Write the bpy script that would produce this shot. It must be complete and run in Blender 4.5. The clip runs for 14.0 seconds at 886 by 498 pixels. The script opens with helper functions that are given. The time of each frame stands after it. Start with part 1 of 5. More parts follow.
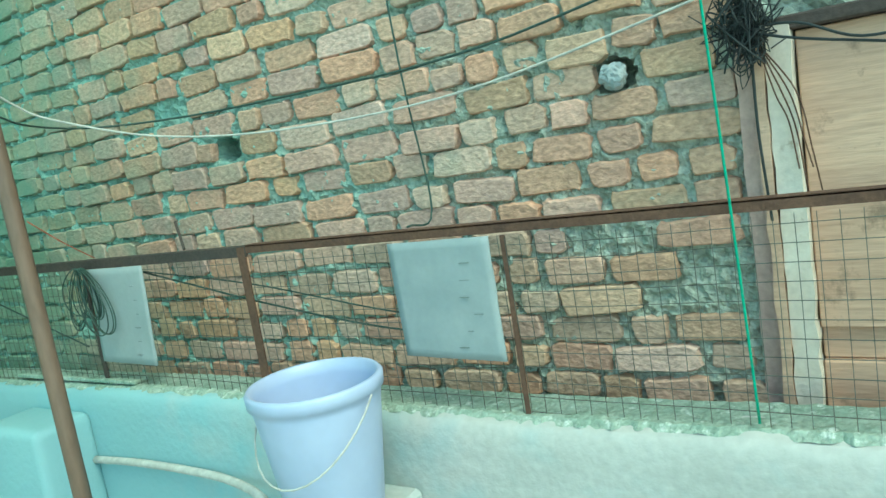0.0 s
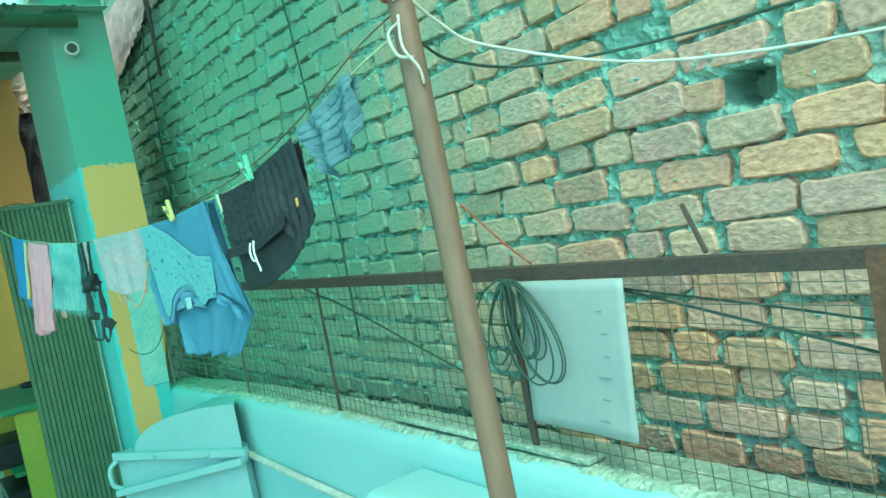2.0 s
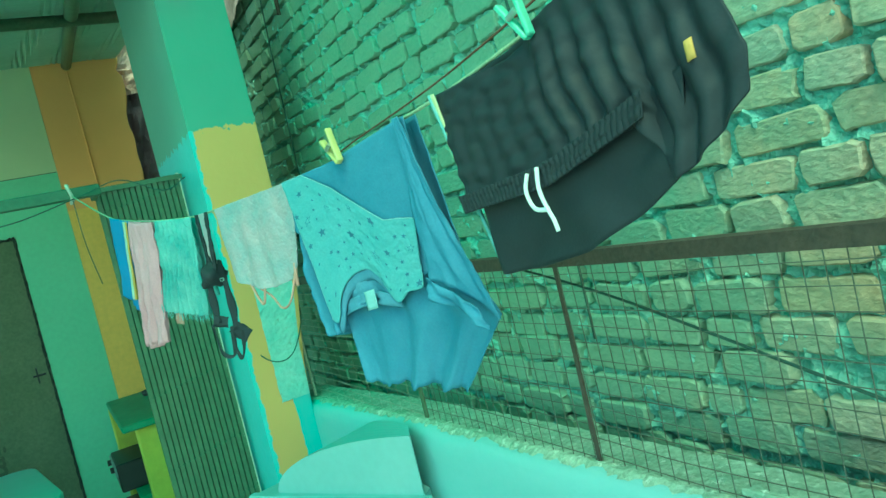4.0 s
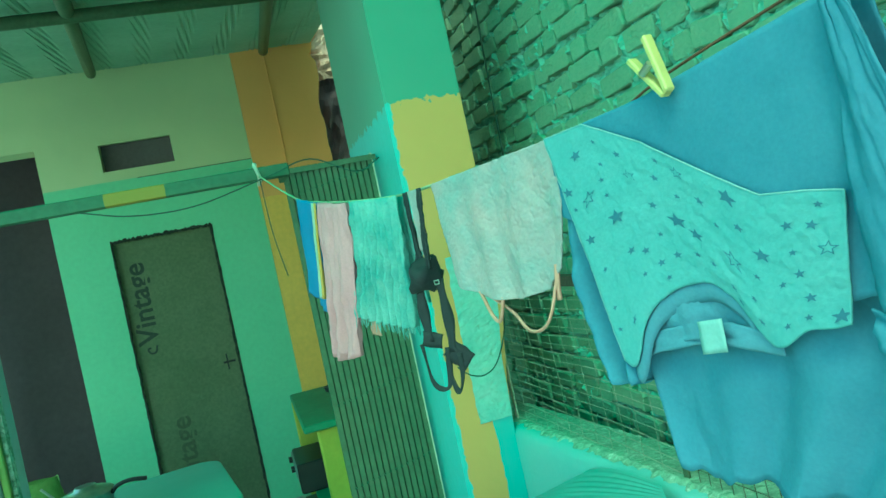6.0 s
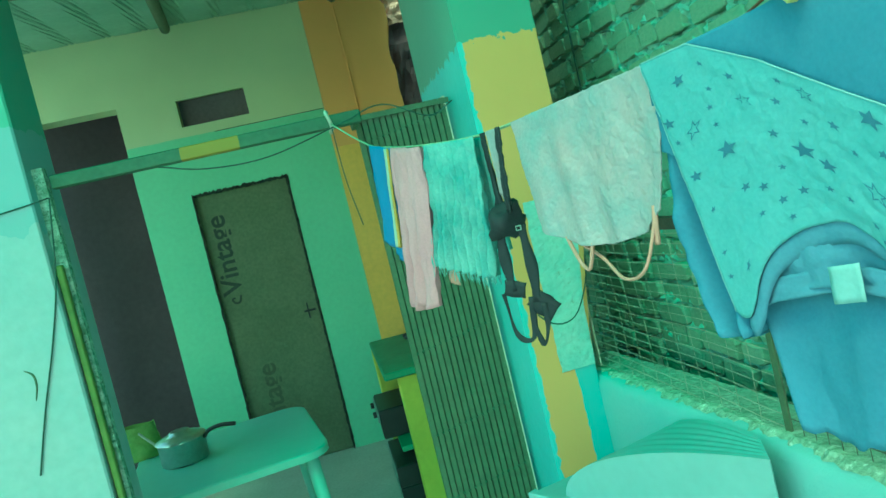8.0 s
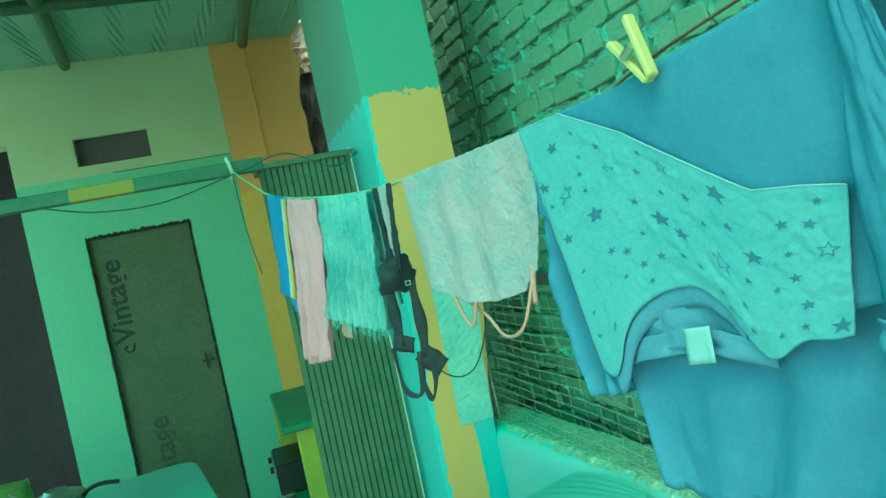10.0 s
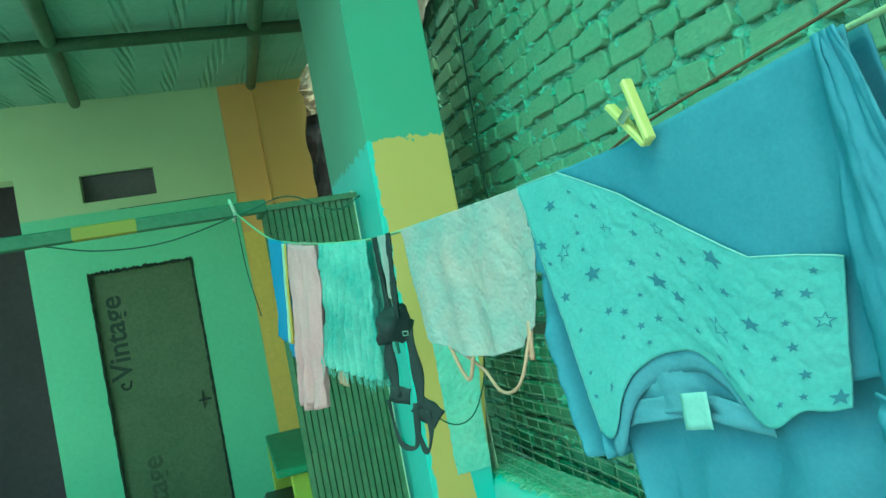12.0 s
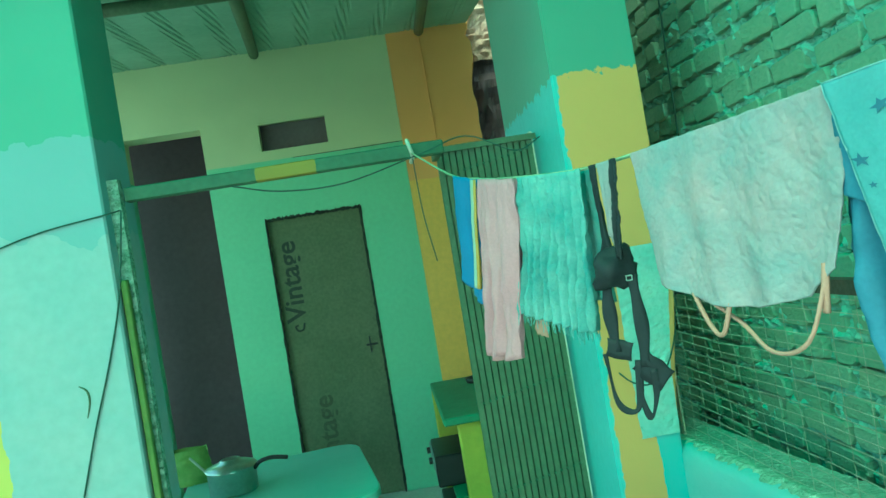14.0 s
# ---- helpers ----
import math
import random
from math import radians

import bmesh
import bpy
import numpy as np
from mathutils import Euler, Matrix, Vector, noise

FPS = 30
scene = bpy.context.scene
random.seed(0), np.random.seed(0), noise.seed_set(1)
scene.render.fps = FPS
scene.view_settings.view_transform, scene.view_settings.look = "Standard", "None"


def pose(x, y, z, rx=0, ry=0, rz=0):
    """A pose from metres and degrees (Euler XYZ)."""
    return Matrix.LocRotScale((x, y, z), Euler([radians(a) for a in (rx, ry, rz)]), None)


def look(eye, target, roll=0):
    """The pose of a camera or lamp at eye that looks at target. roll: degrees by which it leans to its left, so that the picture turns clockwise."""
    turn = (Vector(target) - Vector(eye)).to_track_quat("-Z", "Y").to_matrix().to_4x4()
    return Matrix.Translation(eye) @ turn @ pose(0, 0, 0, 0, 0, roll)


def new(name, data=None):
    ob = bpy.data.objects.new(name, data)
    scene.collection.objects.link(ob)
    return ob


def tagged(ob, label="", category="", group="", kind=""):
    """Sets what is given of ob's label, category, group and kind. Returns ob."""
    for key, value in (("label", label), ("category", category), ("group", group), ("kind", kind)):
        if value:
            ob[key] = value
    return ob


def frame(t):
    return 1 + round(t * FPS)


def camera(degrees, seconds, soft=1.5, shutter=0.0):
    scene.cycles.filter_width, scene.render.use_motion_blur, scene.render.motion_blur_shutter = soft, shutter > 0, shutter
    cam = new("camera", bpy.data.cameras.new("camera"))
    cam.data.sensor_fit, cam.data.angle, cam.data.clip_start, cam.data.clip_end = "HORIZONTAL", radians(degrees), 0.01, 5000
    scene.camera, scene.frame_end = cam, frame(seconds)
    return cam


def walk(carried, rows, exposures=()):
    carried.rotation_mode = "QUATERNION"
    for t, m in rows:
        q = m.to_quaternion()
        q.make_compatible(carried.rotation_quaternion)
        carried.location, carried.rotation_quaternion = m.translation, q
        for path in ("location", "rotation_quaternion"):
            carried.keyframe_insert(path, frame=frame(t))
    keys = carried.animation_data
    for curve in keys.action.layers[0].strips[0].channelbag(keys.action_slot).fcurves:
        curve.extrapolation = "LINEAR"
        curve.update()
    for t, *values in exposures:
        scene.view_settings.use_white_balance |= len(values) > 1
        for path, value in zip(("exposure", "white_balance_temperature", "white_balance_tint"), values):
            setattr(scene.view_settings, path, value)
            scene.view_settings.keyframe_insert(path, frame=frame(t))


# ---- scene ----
cam = camera(62.5, 14.0)
PATH = [
    (0, (0.342, -0.217, 1.661), (2.001, 0.866, 1.388), -9.2),
    (0.3, (0.344, -0.067, 1.667), (1.931, 1.122, 1.407), -8.9),
    (0.5, (0.422, 0.016, 1.657), (1.866, 1.386, 1.467), -9.7),
    (1, (0.586, 0.296, 1.630), (1.804, 1.882, 1.576), -9.3),
    (1.5, (0.639, 0.603, 1.642), (1.869, 2.180, 1.621), -9.4),
    (2, (0.664, 0.919, 1.650), (1.854, 2.522, 1.524), -10.5),
    (2.5, (0.850, 1.271, 1.636), (1.924, 2.957, 1.551), -15.1),
    (3, (0.856, 1.517, 1.623), (2.000, 3.155, 1.517), -11.1),
    (3.5, (0.825, 1.704, 1.643), (2.128, 3.220, 1.563), -11.6),
    (4, (0.841, 1.903, 1.625), (1.797, 3.655, 1.510), -13.6),
    (6.5, (0.911, 2.507, 1.646), (1.410, 4.443, 1.610), -12.8),
    (7, (0.924, 2.520, 1.640), (1.399, 4.460, 1.543), -14.5),
    (7.5, (0.922, 2.503, 1.640), (1.348, 4.458, 1.619), -13.4),
    (8, (0.903, 2.530, 1.642), (1.211, 4.503, 1.525), -13.6),
    (8.5, (0.891, 2.519, 1.644), (1.123, 4.505, 1.606), -12.5),
    (9, (0.919, 2.518, 1.641), (1.398, 4.460, 1.605), -10.9),
    (11.5, (0.941, 2.513, 1.653), (1.547, 4.419, 1.658), -12.4),
    (12, (0.945, 2.515, 1.657), (1.527, 4.426, 1.729), -10.9),
    (12.5, (0.970, 2.530, 1.649), (1.555, 4.443, 1.692), -10.5),
    (13, (0.994, 2.560, 1.642), (1.457, 4.506, 1.649), -11.3),
    (13.5, (0.973, 2.599, 1.639), (1.155, 4.590, 1.609), -11.7),
    (14, (0.887, 2.689, 1.646), (1.043, 4.682, 1.671), -9.5),
]
EXPOSURES = [
    (0, 1.36, 6450, -31),
    (1.5, 1.80, 6000, -45),
    (3, 1.84, 6100, -57),
    (4, 1.80, 6450, -69),
    (6.5, 1.78, 6700, -71),
    (14, 1.76, 6650, -67),
]
walk(cam, [(t, look(e, g, r)) for t, e, g, r in PATH], EXPOSURES)

# ---------------------------------------------------------------- light
world = bpy.data.worlds.new("sky")
scene.world = world
world.use_nodes = True
wn = world.node_tree
sky = wn.nodes.new("ShaderNodeTexSky")
sky.sky_type = "NISHITA"
sky.sun_disc = False
sky.sun_elevation = radians(56)
sky.sun_rotation = radians(204)
wn.nodes["Background"].inputs["Strength"].default_value = 0.15
wn.links.new(sky.outputs["Color"], wn.nodes["Background"].inputs["Color"])
sun = new("sun", bpy.data.lights.new("sun", "SUN"))
sun.data.energy = 0.7
sun.data.angle = radians(25)
sun.data.color = (1.0, 0.95, 0.86)
sun.matrix_basis = look((0, 0, 0), (0.25, 0.50, -0.83))

# ---------------------------------------------------------------- helpers


def rgb(c):
    return (c[0], c[1], c[2], 1.0)


def material(name, col, col2=None, rough=0.8, big=3.0, fine=45.0, amount=0.5, grain=0.12,
             bump=0.25, metal=0.0, spec=0.35, hue=0.0, stretch=(1, 1, 1), dirt=None, dirt_at=0.62):
    """A surface with blotches (big), grain (fine), relief, and shift from piece to piece (hue)."""
    m = bpy.data.materials.new(name)
    m.use_nodes = True
    t = m.node_tree
    n, link = t.nodes, t.links.new
    b = n["Principled BSDF"]
    b.inputs["Roughness"].default_value = rough
    b.inputs["Metallic"].default_value = metal
    b.inputs["Specular IOR Level"].default_value = spec
    geo = n.new("ShaderNodeNewGeometry")
    mp = n.new("ShaderNodeMapping")
    mp.inputs["Scale"].default_value = stretch
    link(geo.outputs["Position"], mp.inputs["Vector"])
    n1 = n.new("ShaderNodeTexNoise")
    n1.inputs["Scale"].default_value = big
    n1.inputs["Detail"].default_value = 6
    n1.inputs["Roughness"].default_value = 0.62
    n2 = n.new("ShaderNodeTexNoise")
    n2.inputs["Scale"].default_value = fine
    n2.inputs["Detail"].default_value = 4
    for q in (n1, n2):
        link(mp.outputs["Vector"], q.inputs["Vector"])
    ramp = n.new("ShaderNodeValToRGB")
    ramp.color_ramp.elements[0].position = 0.5 - 0.5 * amount * 0.5
    ramp.color_ramp.elements[1].position = 0.5 + 0.5 * amount * 0.5
    ramp.color_ramp.elements[0].color = rgb(col)
    ramp.color_ramp.elements[1].color = rgb(col2 or [c * 0.8 for c in col])
    link(n1.outputs["Fac"], ramp.inputs["Fac"])
    out = ramp.outputs["Color"]
    if dirt:
        n3 = n.new("ShaderNodeTexNoise")
        n3.inputs["Scale"].default_value = big * 2.7
        n3.inputs["Detail"].default_value = 9
        n3.inputs["Roughness"].default_value = 0.7
        link(geo.outputs["Position"], n3.inputs["Vector"])
        r3 = n.new("ShaderNodeValToRGB")
        r3.color_ramp.elements[0].position = dirt_at
        r3.color_ramp.elements[1].position = dirt_at + 0.1
        link(n3.outputs["Fac"], r3.inputs["Fac"])
        mx = n.new("ShaderNodeMix")
        mx.data_type = "RGBA"
        mx.inputs["B"].default_value = rgb(dirt)
        link(r3.outputs["Color"], mx.inputs["Factor"])
        link(out, mx.inputs["A"])
        out = mx.outputs["Result"]
    hs = n.new("ShaderNodeHueSaturation")
    val = n.new("ShaderNodeMapRange")
    val.inputs["From Min"].default_value = 0.25
    val.inputs["From Max"].default_value = 0.75
    val.inputs["To Min"].default_value = 1 - grain
    val.inputs["To Max"].default_value = 1 + grain
    link(n2.outputs["Fac"], val.inputs["Value"])
    link(val.outputs["Result"], hs.inputs["Value"])
    link(out, hs.inputs["Color"])
    out = hs.outputs["Color"]
    if hue:
        info = n.new("ShaderNodeObjectInfo")
        isl = geo.outputs["Random Per Island"]
        add = n.new("ShaderNodeMath")
        add.operation = "ADD"
        link(info.outputs["Random"], add.inputs[0])
        link(isl, add.inputs[1])
        fr = n.new("ShaderNodeMath")
        fr.operation = "FRACT"
        link(add.outputs[0], fr.inputs[0])
        h2 = n.new("ShaderNodeHueSaturation")
        for key, lo, hi, k in (("Hue", 0.5 - 0.018 * hue, 0.5 + 0.012 * hue, 1), ("Value", 1 - 0.20 * hue, 1 + 0.20 * hue, 7.31),
                               ("Saturation", 1 - 0.32 * hue, 1 + 0.12 * hue, 3.77)):
            ml = n.new("ShaderNodeMath")
            ml.operation = "MULTIPLY"
            ml.inputs[1].default_value = k
            link(fr.outputs[0], ml.inputs[0])
            f2 = n.new("ShaderNodeMath")
            f2.operation = "FRACT"
            link(ml.outputs[0], f2.inputs[0])
            mr = n.new("ShaderNodeMapRange")
            mr.inputs["To Min"].default_value = lo
            mr.inputs["To Max"].default_value = hi
            link(f2.outputs[0], mr.inputs["Value"])
            link(mr.outputs["Result"], h2.inputs[key])
        link(out, h2.inputs["Color"])
        out = h2.outputs["Color"]
    link(out, b.inputs["Base Color"])
    if bump:
        bp = n.new("ShaderNodeBump")
        bp.inputs["Strength"].default_value = bump
        bp.inputs["Distance"].default_value = 0.01
        sm = n.new("ShaderNodeMath")
        sm.operation = "ADD"
        link(n1.outputs["Fac"], sm.inputs[0])
        link(n2.outputs["Fac"], sm.inputs[1])
        link(sm.outputs[0], bp.inputs["Height"])
        link(bp.outputs["Normal"], b.inputs["Normal"])
    return m


def paint_over(m, col, axis, lo, hi, rag=0.03, scale=14.0, col_scale=2.0):
    """Lay a second coat on m where the position along axis lies between lo and hi, with a ragged brush edge."""
    t = m.node_tree
    n, link = t.nodes, t.links.new
    b = n["Principled BSDF"]
    old = b.inputs["Base Color"].links[0].from_socket
    geo = n.new("ShaderNodeNewGeometry")
    nz = n.new("ShaderNodeTexNoise")
    nz.inputs["Scale"].default_value = scale
    nz.inputs["Detail"].default_value = 5
    link(geo.outputs["Position"], nz.inputs["Vector"])
    xyz = n.new("ShaderNodeSeparateXYZ")
    link(geo.outputs["Position"], xyz.inputs[0])

    def math_node(op, a, c):
        k = n.new("ShaderNodeMath")
        k.operation = op
        for i, v in enumerate((a, c)):
            if isinstance(v, (int, float)):
                k.inputs[i].default_value = v
            else:
                link(v, k.inputs[i])
        return k.outputs[0]

    mask = None
    ranges = [(axis, lo, hi)] if len(axis) == 1 else list(zip(axis, lo, hi))
    for ax, a, c in ranges:
        wob = math_node("MULTIPLY", math_node("SUBTRACT", nz.outputs["Fac"], 0.5), rag * 4)
        p = math_node("ADD", xyz.outputs["XYZ".index(ax.upper())], wob)
        q = math_node("MULTIPLY", math_node("GREATER_THAN", p, a), math_node("LESS_THAN", p, c))
        mask = q if mask is None else math_node("MULTIPLY", mask, q)
    var = n.new("ShaderNodeTexNoise")
    var.inputs["Scale"].default_value = col_scale
    var.inputs["Detail"].default_value = 7
    link(geo.outputs["Position"], var.inputs["Vector"])
    two = n.new("ShaderNodeMix")
    two.data_type = "RGBA"
    two.inputs["A"].default_value = rgb(col)
    two.inputs["B"].default_value = rgb([c * 0.78 for c in col])
    link(var.outputs["Fac"], two.inputs["Factor"])
    mx = n.new("ShaderNodeMix")
    mx.data_type = "RGBA"
    link(mask, mx.inputs["Factor"])
    link(old, mx.inputs["A"])
    link(two.outputs["Result"], mx.inputs["B"])
    link(mx.outputs["Result"], b.inputs["Base Color"])
    return m


def light_cast(m, col, y0, y1, amount=0.8):
    """A patchy cast of light painted into m's colour, setting in along the wall between y0 and y1 and covering it past
    that.
    """
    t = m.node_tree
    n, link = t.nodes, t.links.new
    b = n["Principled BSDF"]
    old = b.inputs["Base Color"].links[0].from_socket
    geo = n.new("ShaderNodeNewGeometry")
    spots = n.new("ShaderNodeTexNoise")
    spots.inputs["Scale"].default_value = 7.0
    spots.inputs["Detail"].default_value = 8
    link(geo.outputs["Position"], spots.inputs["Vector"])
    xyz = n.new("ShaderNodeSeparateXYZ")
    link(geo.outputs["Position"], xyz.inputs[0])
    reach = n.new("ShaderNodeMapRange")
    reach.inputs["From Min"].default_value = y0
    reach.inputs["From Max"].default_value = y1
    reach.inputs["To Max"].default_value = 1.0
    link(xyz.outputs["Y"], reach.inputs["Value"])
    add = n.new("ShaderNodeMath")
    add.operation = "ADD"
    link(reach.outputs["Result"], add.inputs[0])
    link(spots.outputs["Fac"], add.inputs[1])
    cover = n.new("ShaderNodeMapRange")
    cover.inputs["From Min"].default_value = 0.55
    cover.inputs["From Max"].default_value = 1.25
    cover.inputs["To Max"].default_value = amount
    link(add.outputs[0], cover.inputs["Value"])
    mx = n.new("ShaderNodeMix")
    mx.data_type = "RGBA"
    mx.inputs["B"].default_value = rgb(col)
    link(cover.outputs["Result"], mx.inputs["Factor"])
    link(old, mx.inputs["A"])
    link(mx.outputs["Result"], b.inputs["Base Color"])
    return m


def finish(bm, name, mat, smooth=False):
    me = bpy.data.meshes.new(name)
    bmesh.ops.recalc_face_normals(bm, faces=bm.faces)
    bm.to_mesh(me)
    bm.free()
    if smooth:
        for p in me.polygons:
            p.use_smooth = True
    me.materials.append(mat)
    return me


def part(name, bm, mat, parent=None, label="", smooth=False):
    ob = new(name, finish(bm, name, mat, smooth))
    if parent is not None:
        ob.parent = parent
        ob.matrix_parent_inverse = parent.matrix_basis.inverted()
    if label:
        ob["label"] = label
    return ob


def thing(name, label, category, at=(0, 0, 0), group="", kind=""):
    ob = new(name)
    ob.matrix_basis = Matrix.Translation(at)
    return tagged(ob, label, category, group, kind)


def box(bm, x0, x1, y0, y1, z0, z1, bevel=0.0, seg=1):
    b2 = bmesh.new()
    bmesh.ops.create_cube(b2, size=1, matrix=Matrix.Translation(((x0 + x1) / 2, (y0 + y1) / 2, (z0 + z1) / 2))
                          @ Matrix.Diagonal((x1 - x0, y1 - y0, z1 - z0, 1)))
    if bevel:
        bmesh.ops.bevel(b2, geom=b2.edges[:], offset=bevel, segments=seg, affect="EDGES", profile=0.5)
    me = bpy.data.meshes.new("tmp")
    b2.to_mesh(me)
    b2.free()
    bm.from_mesh(me)
    bpy.data.meshes.remove(me)
    return bm


def boxes(*rows, bevel=0.0):
    bm = bmesh.new()
    for r in rows:
        box(bm, *r, bevel=bevel)
    return bm


def tube(bm, pts, r, n=8, cap=True, taper=None):
    """A round bar through pts."""
    pts = [Vector(p) for p in pts]
    rings = []
    ref = None
    for i, p in enumerate(pts):
        d = (pts[min(i + 1, len(pts) - 1)] - pts[max(i - 1, 0)]).normalized()
        if ref is None:
            ref = d.orthogonal().normalized()
        ref = (ref - d * ref.dot(d)).normalized()
        side = d.cross(ref)
        rr = r if taper is None else r * taper(i / max(1, len(pts) - 1))
        rings.append([bm.verts.new(p + (ref * math.cos(a) + side * math.sin(a)) * rr) for a in [2 * math.pi * k / n for k in range(n)]])
    for a, b in zip(rings, rings[1:]):
        for k in range(n):
            bm.faces.new((a[k], a[(k + 1) % n], b[(k + 1) % n], b[k]))
    if cap:
        bm.faces.new(rings[0][::-1])
        bm.faces.new(rings[-1])
    return bm


def smooth_path(pts, steps=6):
    """Catmull-Rom through pts."""
    pts = [Vector(p) for p in pts]
    q = [pts[0] * 2 - pts[1]] + pts + [pts[-1] * 2 - pts[-2]]
    out = []
    for i in range(1, len(q) - 2):
        for k in range(steps):
            t = k / steps
            a, b, c, d = q[i - 1], q[i], q[i + 1], q[i + 2]
            out.append(0.5 * ((2 * b) + (c - a) * t + (2 * a - 5 * b + 4 * c - d) * t * t + (3 * b - a - 3 * c + d) * t ** 3))
    out.append(pts[-1])
    return out


def cable(name, pts, r, mat, label, category="cable", steps=6, n=6):
    ob = part(name, tube(bmesh.new(), smooth_path(pts, steps), r, n), mat, smooth=True)
    return tagged(ob, label, category)


def lathe(bm, profile, n=40, at=(0, 0, 0)):
    """Spin (radius, height) pairs round the vertical through at."""
    rings = [[bm.verts.new((at[0] + r * math.cos(2 * math.pi * k / n), at[1] + r * math.sin(2 * math.pi * k / n), at[2] + z))
              for k in range(n)] for r, z in profile]
    for a, b in zip(rings, rings[1:]):
        for k in range(n):
            bm.faces.new((a[k], a[(k + 1) % n], b[(k + 1) % n], b[k]))
    return rings


def rough_grid(bm, nu, nv, fn):
    """A sheet of nu x nv faces whose points are fn(u, v)."""
    v = [[bm.verts.new(fn(i / nu, j / nv)) for j in range(nv + 1)] for i in range(nu + 1)]
    for i in range(nu):
        for j in range(nv):
            bm.faces.new((v[i][j], v[i + 1][j], v[i + 1][j + 1], v[i][j + 1]))
    return bm


def nz(x, y, z, s=1.0):
    return noise.noise(Vector((x, y, z)) * s)


# ---------------------------------------------------------------- materials
BRICK = material("brick", (0.61, 0.375, 0.255), (0.50, 0.32, 0.225), 0.9, 11, 75, 0.8, 0.28, 0.65, spec=0.12, hue=0.75,
                 stretch=(1, 0.75, 1.2), dirt=(0.38, 0.36, 0.27), dirt_at=0.65)
MORTAR = material("mortar", (0.44, 0.46, 0.39), (0.33, 0.36, 0.30), 0.95, 9, 80, 0.8, 0.3, 1.0, spec=0.1, dirt=(0.22, 0.25, 0.21), dirt_at=0.66)
# Green cast of the light is put into the brick and mortar colours.
light_cast(BRICK, (0.20, 0.34, 0.26), 1.95, 3.5, 0.82)
light_cast(MORTAR, (0.25, 0.43, 0.37), 0.35, 2.6, 0.8)
PLASTER = material("parapet_paint_and_light", (0.56, 0.54, 0.50), (0.47, 0.46, 0.42), 0.75, 3.0, 40, 0.8, 0.09, 0.3,
                   dirt=(0.36, 0.40, 0.36), dirt_at=0.64)
# Cyan light growing along the parapet is put into its colour.
light_cast(PLASTER, (0.30, 0.50, 0.53), 0.5, 2.2, 0.9)
LEDGE = material("worn_ledge", (0.42, 0.48, 0.40), (0.25, 0.33, 0.26), 0.95, 14, 80, 0.8, 0.25, 0.8, spec=0.1,
                 dirt=(0.62, 0.66, 0.6), dirt_at=0.56)
COLUMN = material("column_paint", (0.28, 0.53, 0.56), (0.25, 0.49, 0.52), 0.6, 2.5, 35, 0.7, 0.05, 0.12)
paint_over(COLUMN, (0.82, 0.44, 0.17), "xz", (1.503, 0.2), (9, 2.3), 0.0095, 26)
paint_over(COLUMN, (0.27, 0.52, 0.55), "xz", (1.632, -1), (9, 1.0), 0.006, 20)
paint_over(COLUMN, (0.24, 0.38, 0.31), "z", 2.15, 9, 0.024, 30)
BARE = material("bare_plaster", (0.50, 0.60, 0.58), (0.36, 0.50, 0.50), 0.9, 10, 60, 0.7, 0.1, 0.4, dirt=(0.3, 0.36, 0.3), dirt_at=0.6)
PILLAR = material("pillar_paint", (0.43, 0.455, 0.48), (0.36, 0.43, 0.46), 0.65, 2.0, 30, 0.6, 0.06, 0.15, dirt=(0.5, 0.62, 0.58), dirt_at=0.7)
paint_over(PILLAR, (0.76, 0.60, 0.16), "xz", (-9, -1), (-0.305, 1.75), 0.012)
paint_over(PILLAR, (0.345, 0.452, 0.495), "z", 1.90, 9, 0.09, 7)
paint_over(PILLAR, (0.25, 0.42, 0.34), "z", 2.185, 9, 0.02, 22)
FACADE = material("house_paint", (0.38, 0.65, 0.44), (0.34, 0.60, 0.40), 0.7, 1.2, 30, 0.7, 0.05, 0.1)
paint_over(FACADE, (0.70, 0.70, 0.45), "z", 2.56, 9, 0.004, 4)
OCHRE = material("ochre_paint", (0.93, 0.56, 0.16), (0.88, 0.51, 0.14), 0.7, 1.6, 30, 0.6, 0.06, 0.12)
paint_over(OCHRE, (0.98, 0.47, 0.18), "z", 2.25, 9, 0.01, 6)
# Shade of the rooms and the broken edge is put into this dark colour.
DARK = material("painted_shade", (0.14, 0.10, 0.125), (0.12, 0.085, 0.105), 0.9, 2, 20, 0.5, 0.1, 0)
DOOR = material("door_board", (0.165, 0.18, 0.115), (0.13, 0.15, 0.09), 0.75, 3, 50, 0.7, 0.15, 0.15, dirt=(0.17, 0.20, 0.13), dirt_at=0.63)
LETTER = material("door_print", (0.06, 0.07, 0.06), None, 0.8, 20, 80, 0.6, 0.2, 0.0)
FADED = material("faded_print", (0.105, 0.12, 0.078), None, 0.8, 20, 80, 0.6, 0.2, 0.0)
VENT = material("vent_fill", (0.15, 0.12, 0.14), (0.13, 0.10, 0.12), 0.8, 4, 40, 0.6, 0.12, 0.1)
GAP = material("dark_gap_shade", (0.035, 0.04, 0.035), (0.06, 0.065, 0.055), 0.95, 25, 80, 0.8, 0.3, 0.3, spec=0.1)
GATE = material("gate_paint", (0.125, 0.15, 0.095), (0.09, 0.115, 0.072), 0.5, 12, 60, 0.7, 0.15, 0.15, dirt=(0.2, 0.26, 0.2), dirt_at=0.7)
RAILPAINT = material("rail_paint", (0.09, 0.14, 0.09), (0.07, 0.11, 0.075), 0.55, 9, 60, 0.7, 0.12, 0.15, dirt=(0.4, 0.5, 0.4), dirt_at=0.7)
paint_over(RAILPAINT, (0.32, 0.23, 0.05), "x", 0.525, 0.715, 0.006, 20)
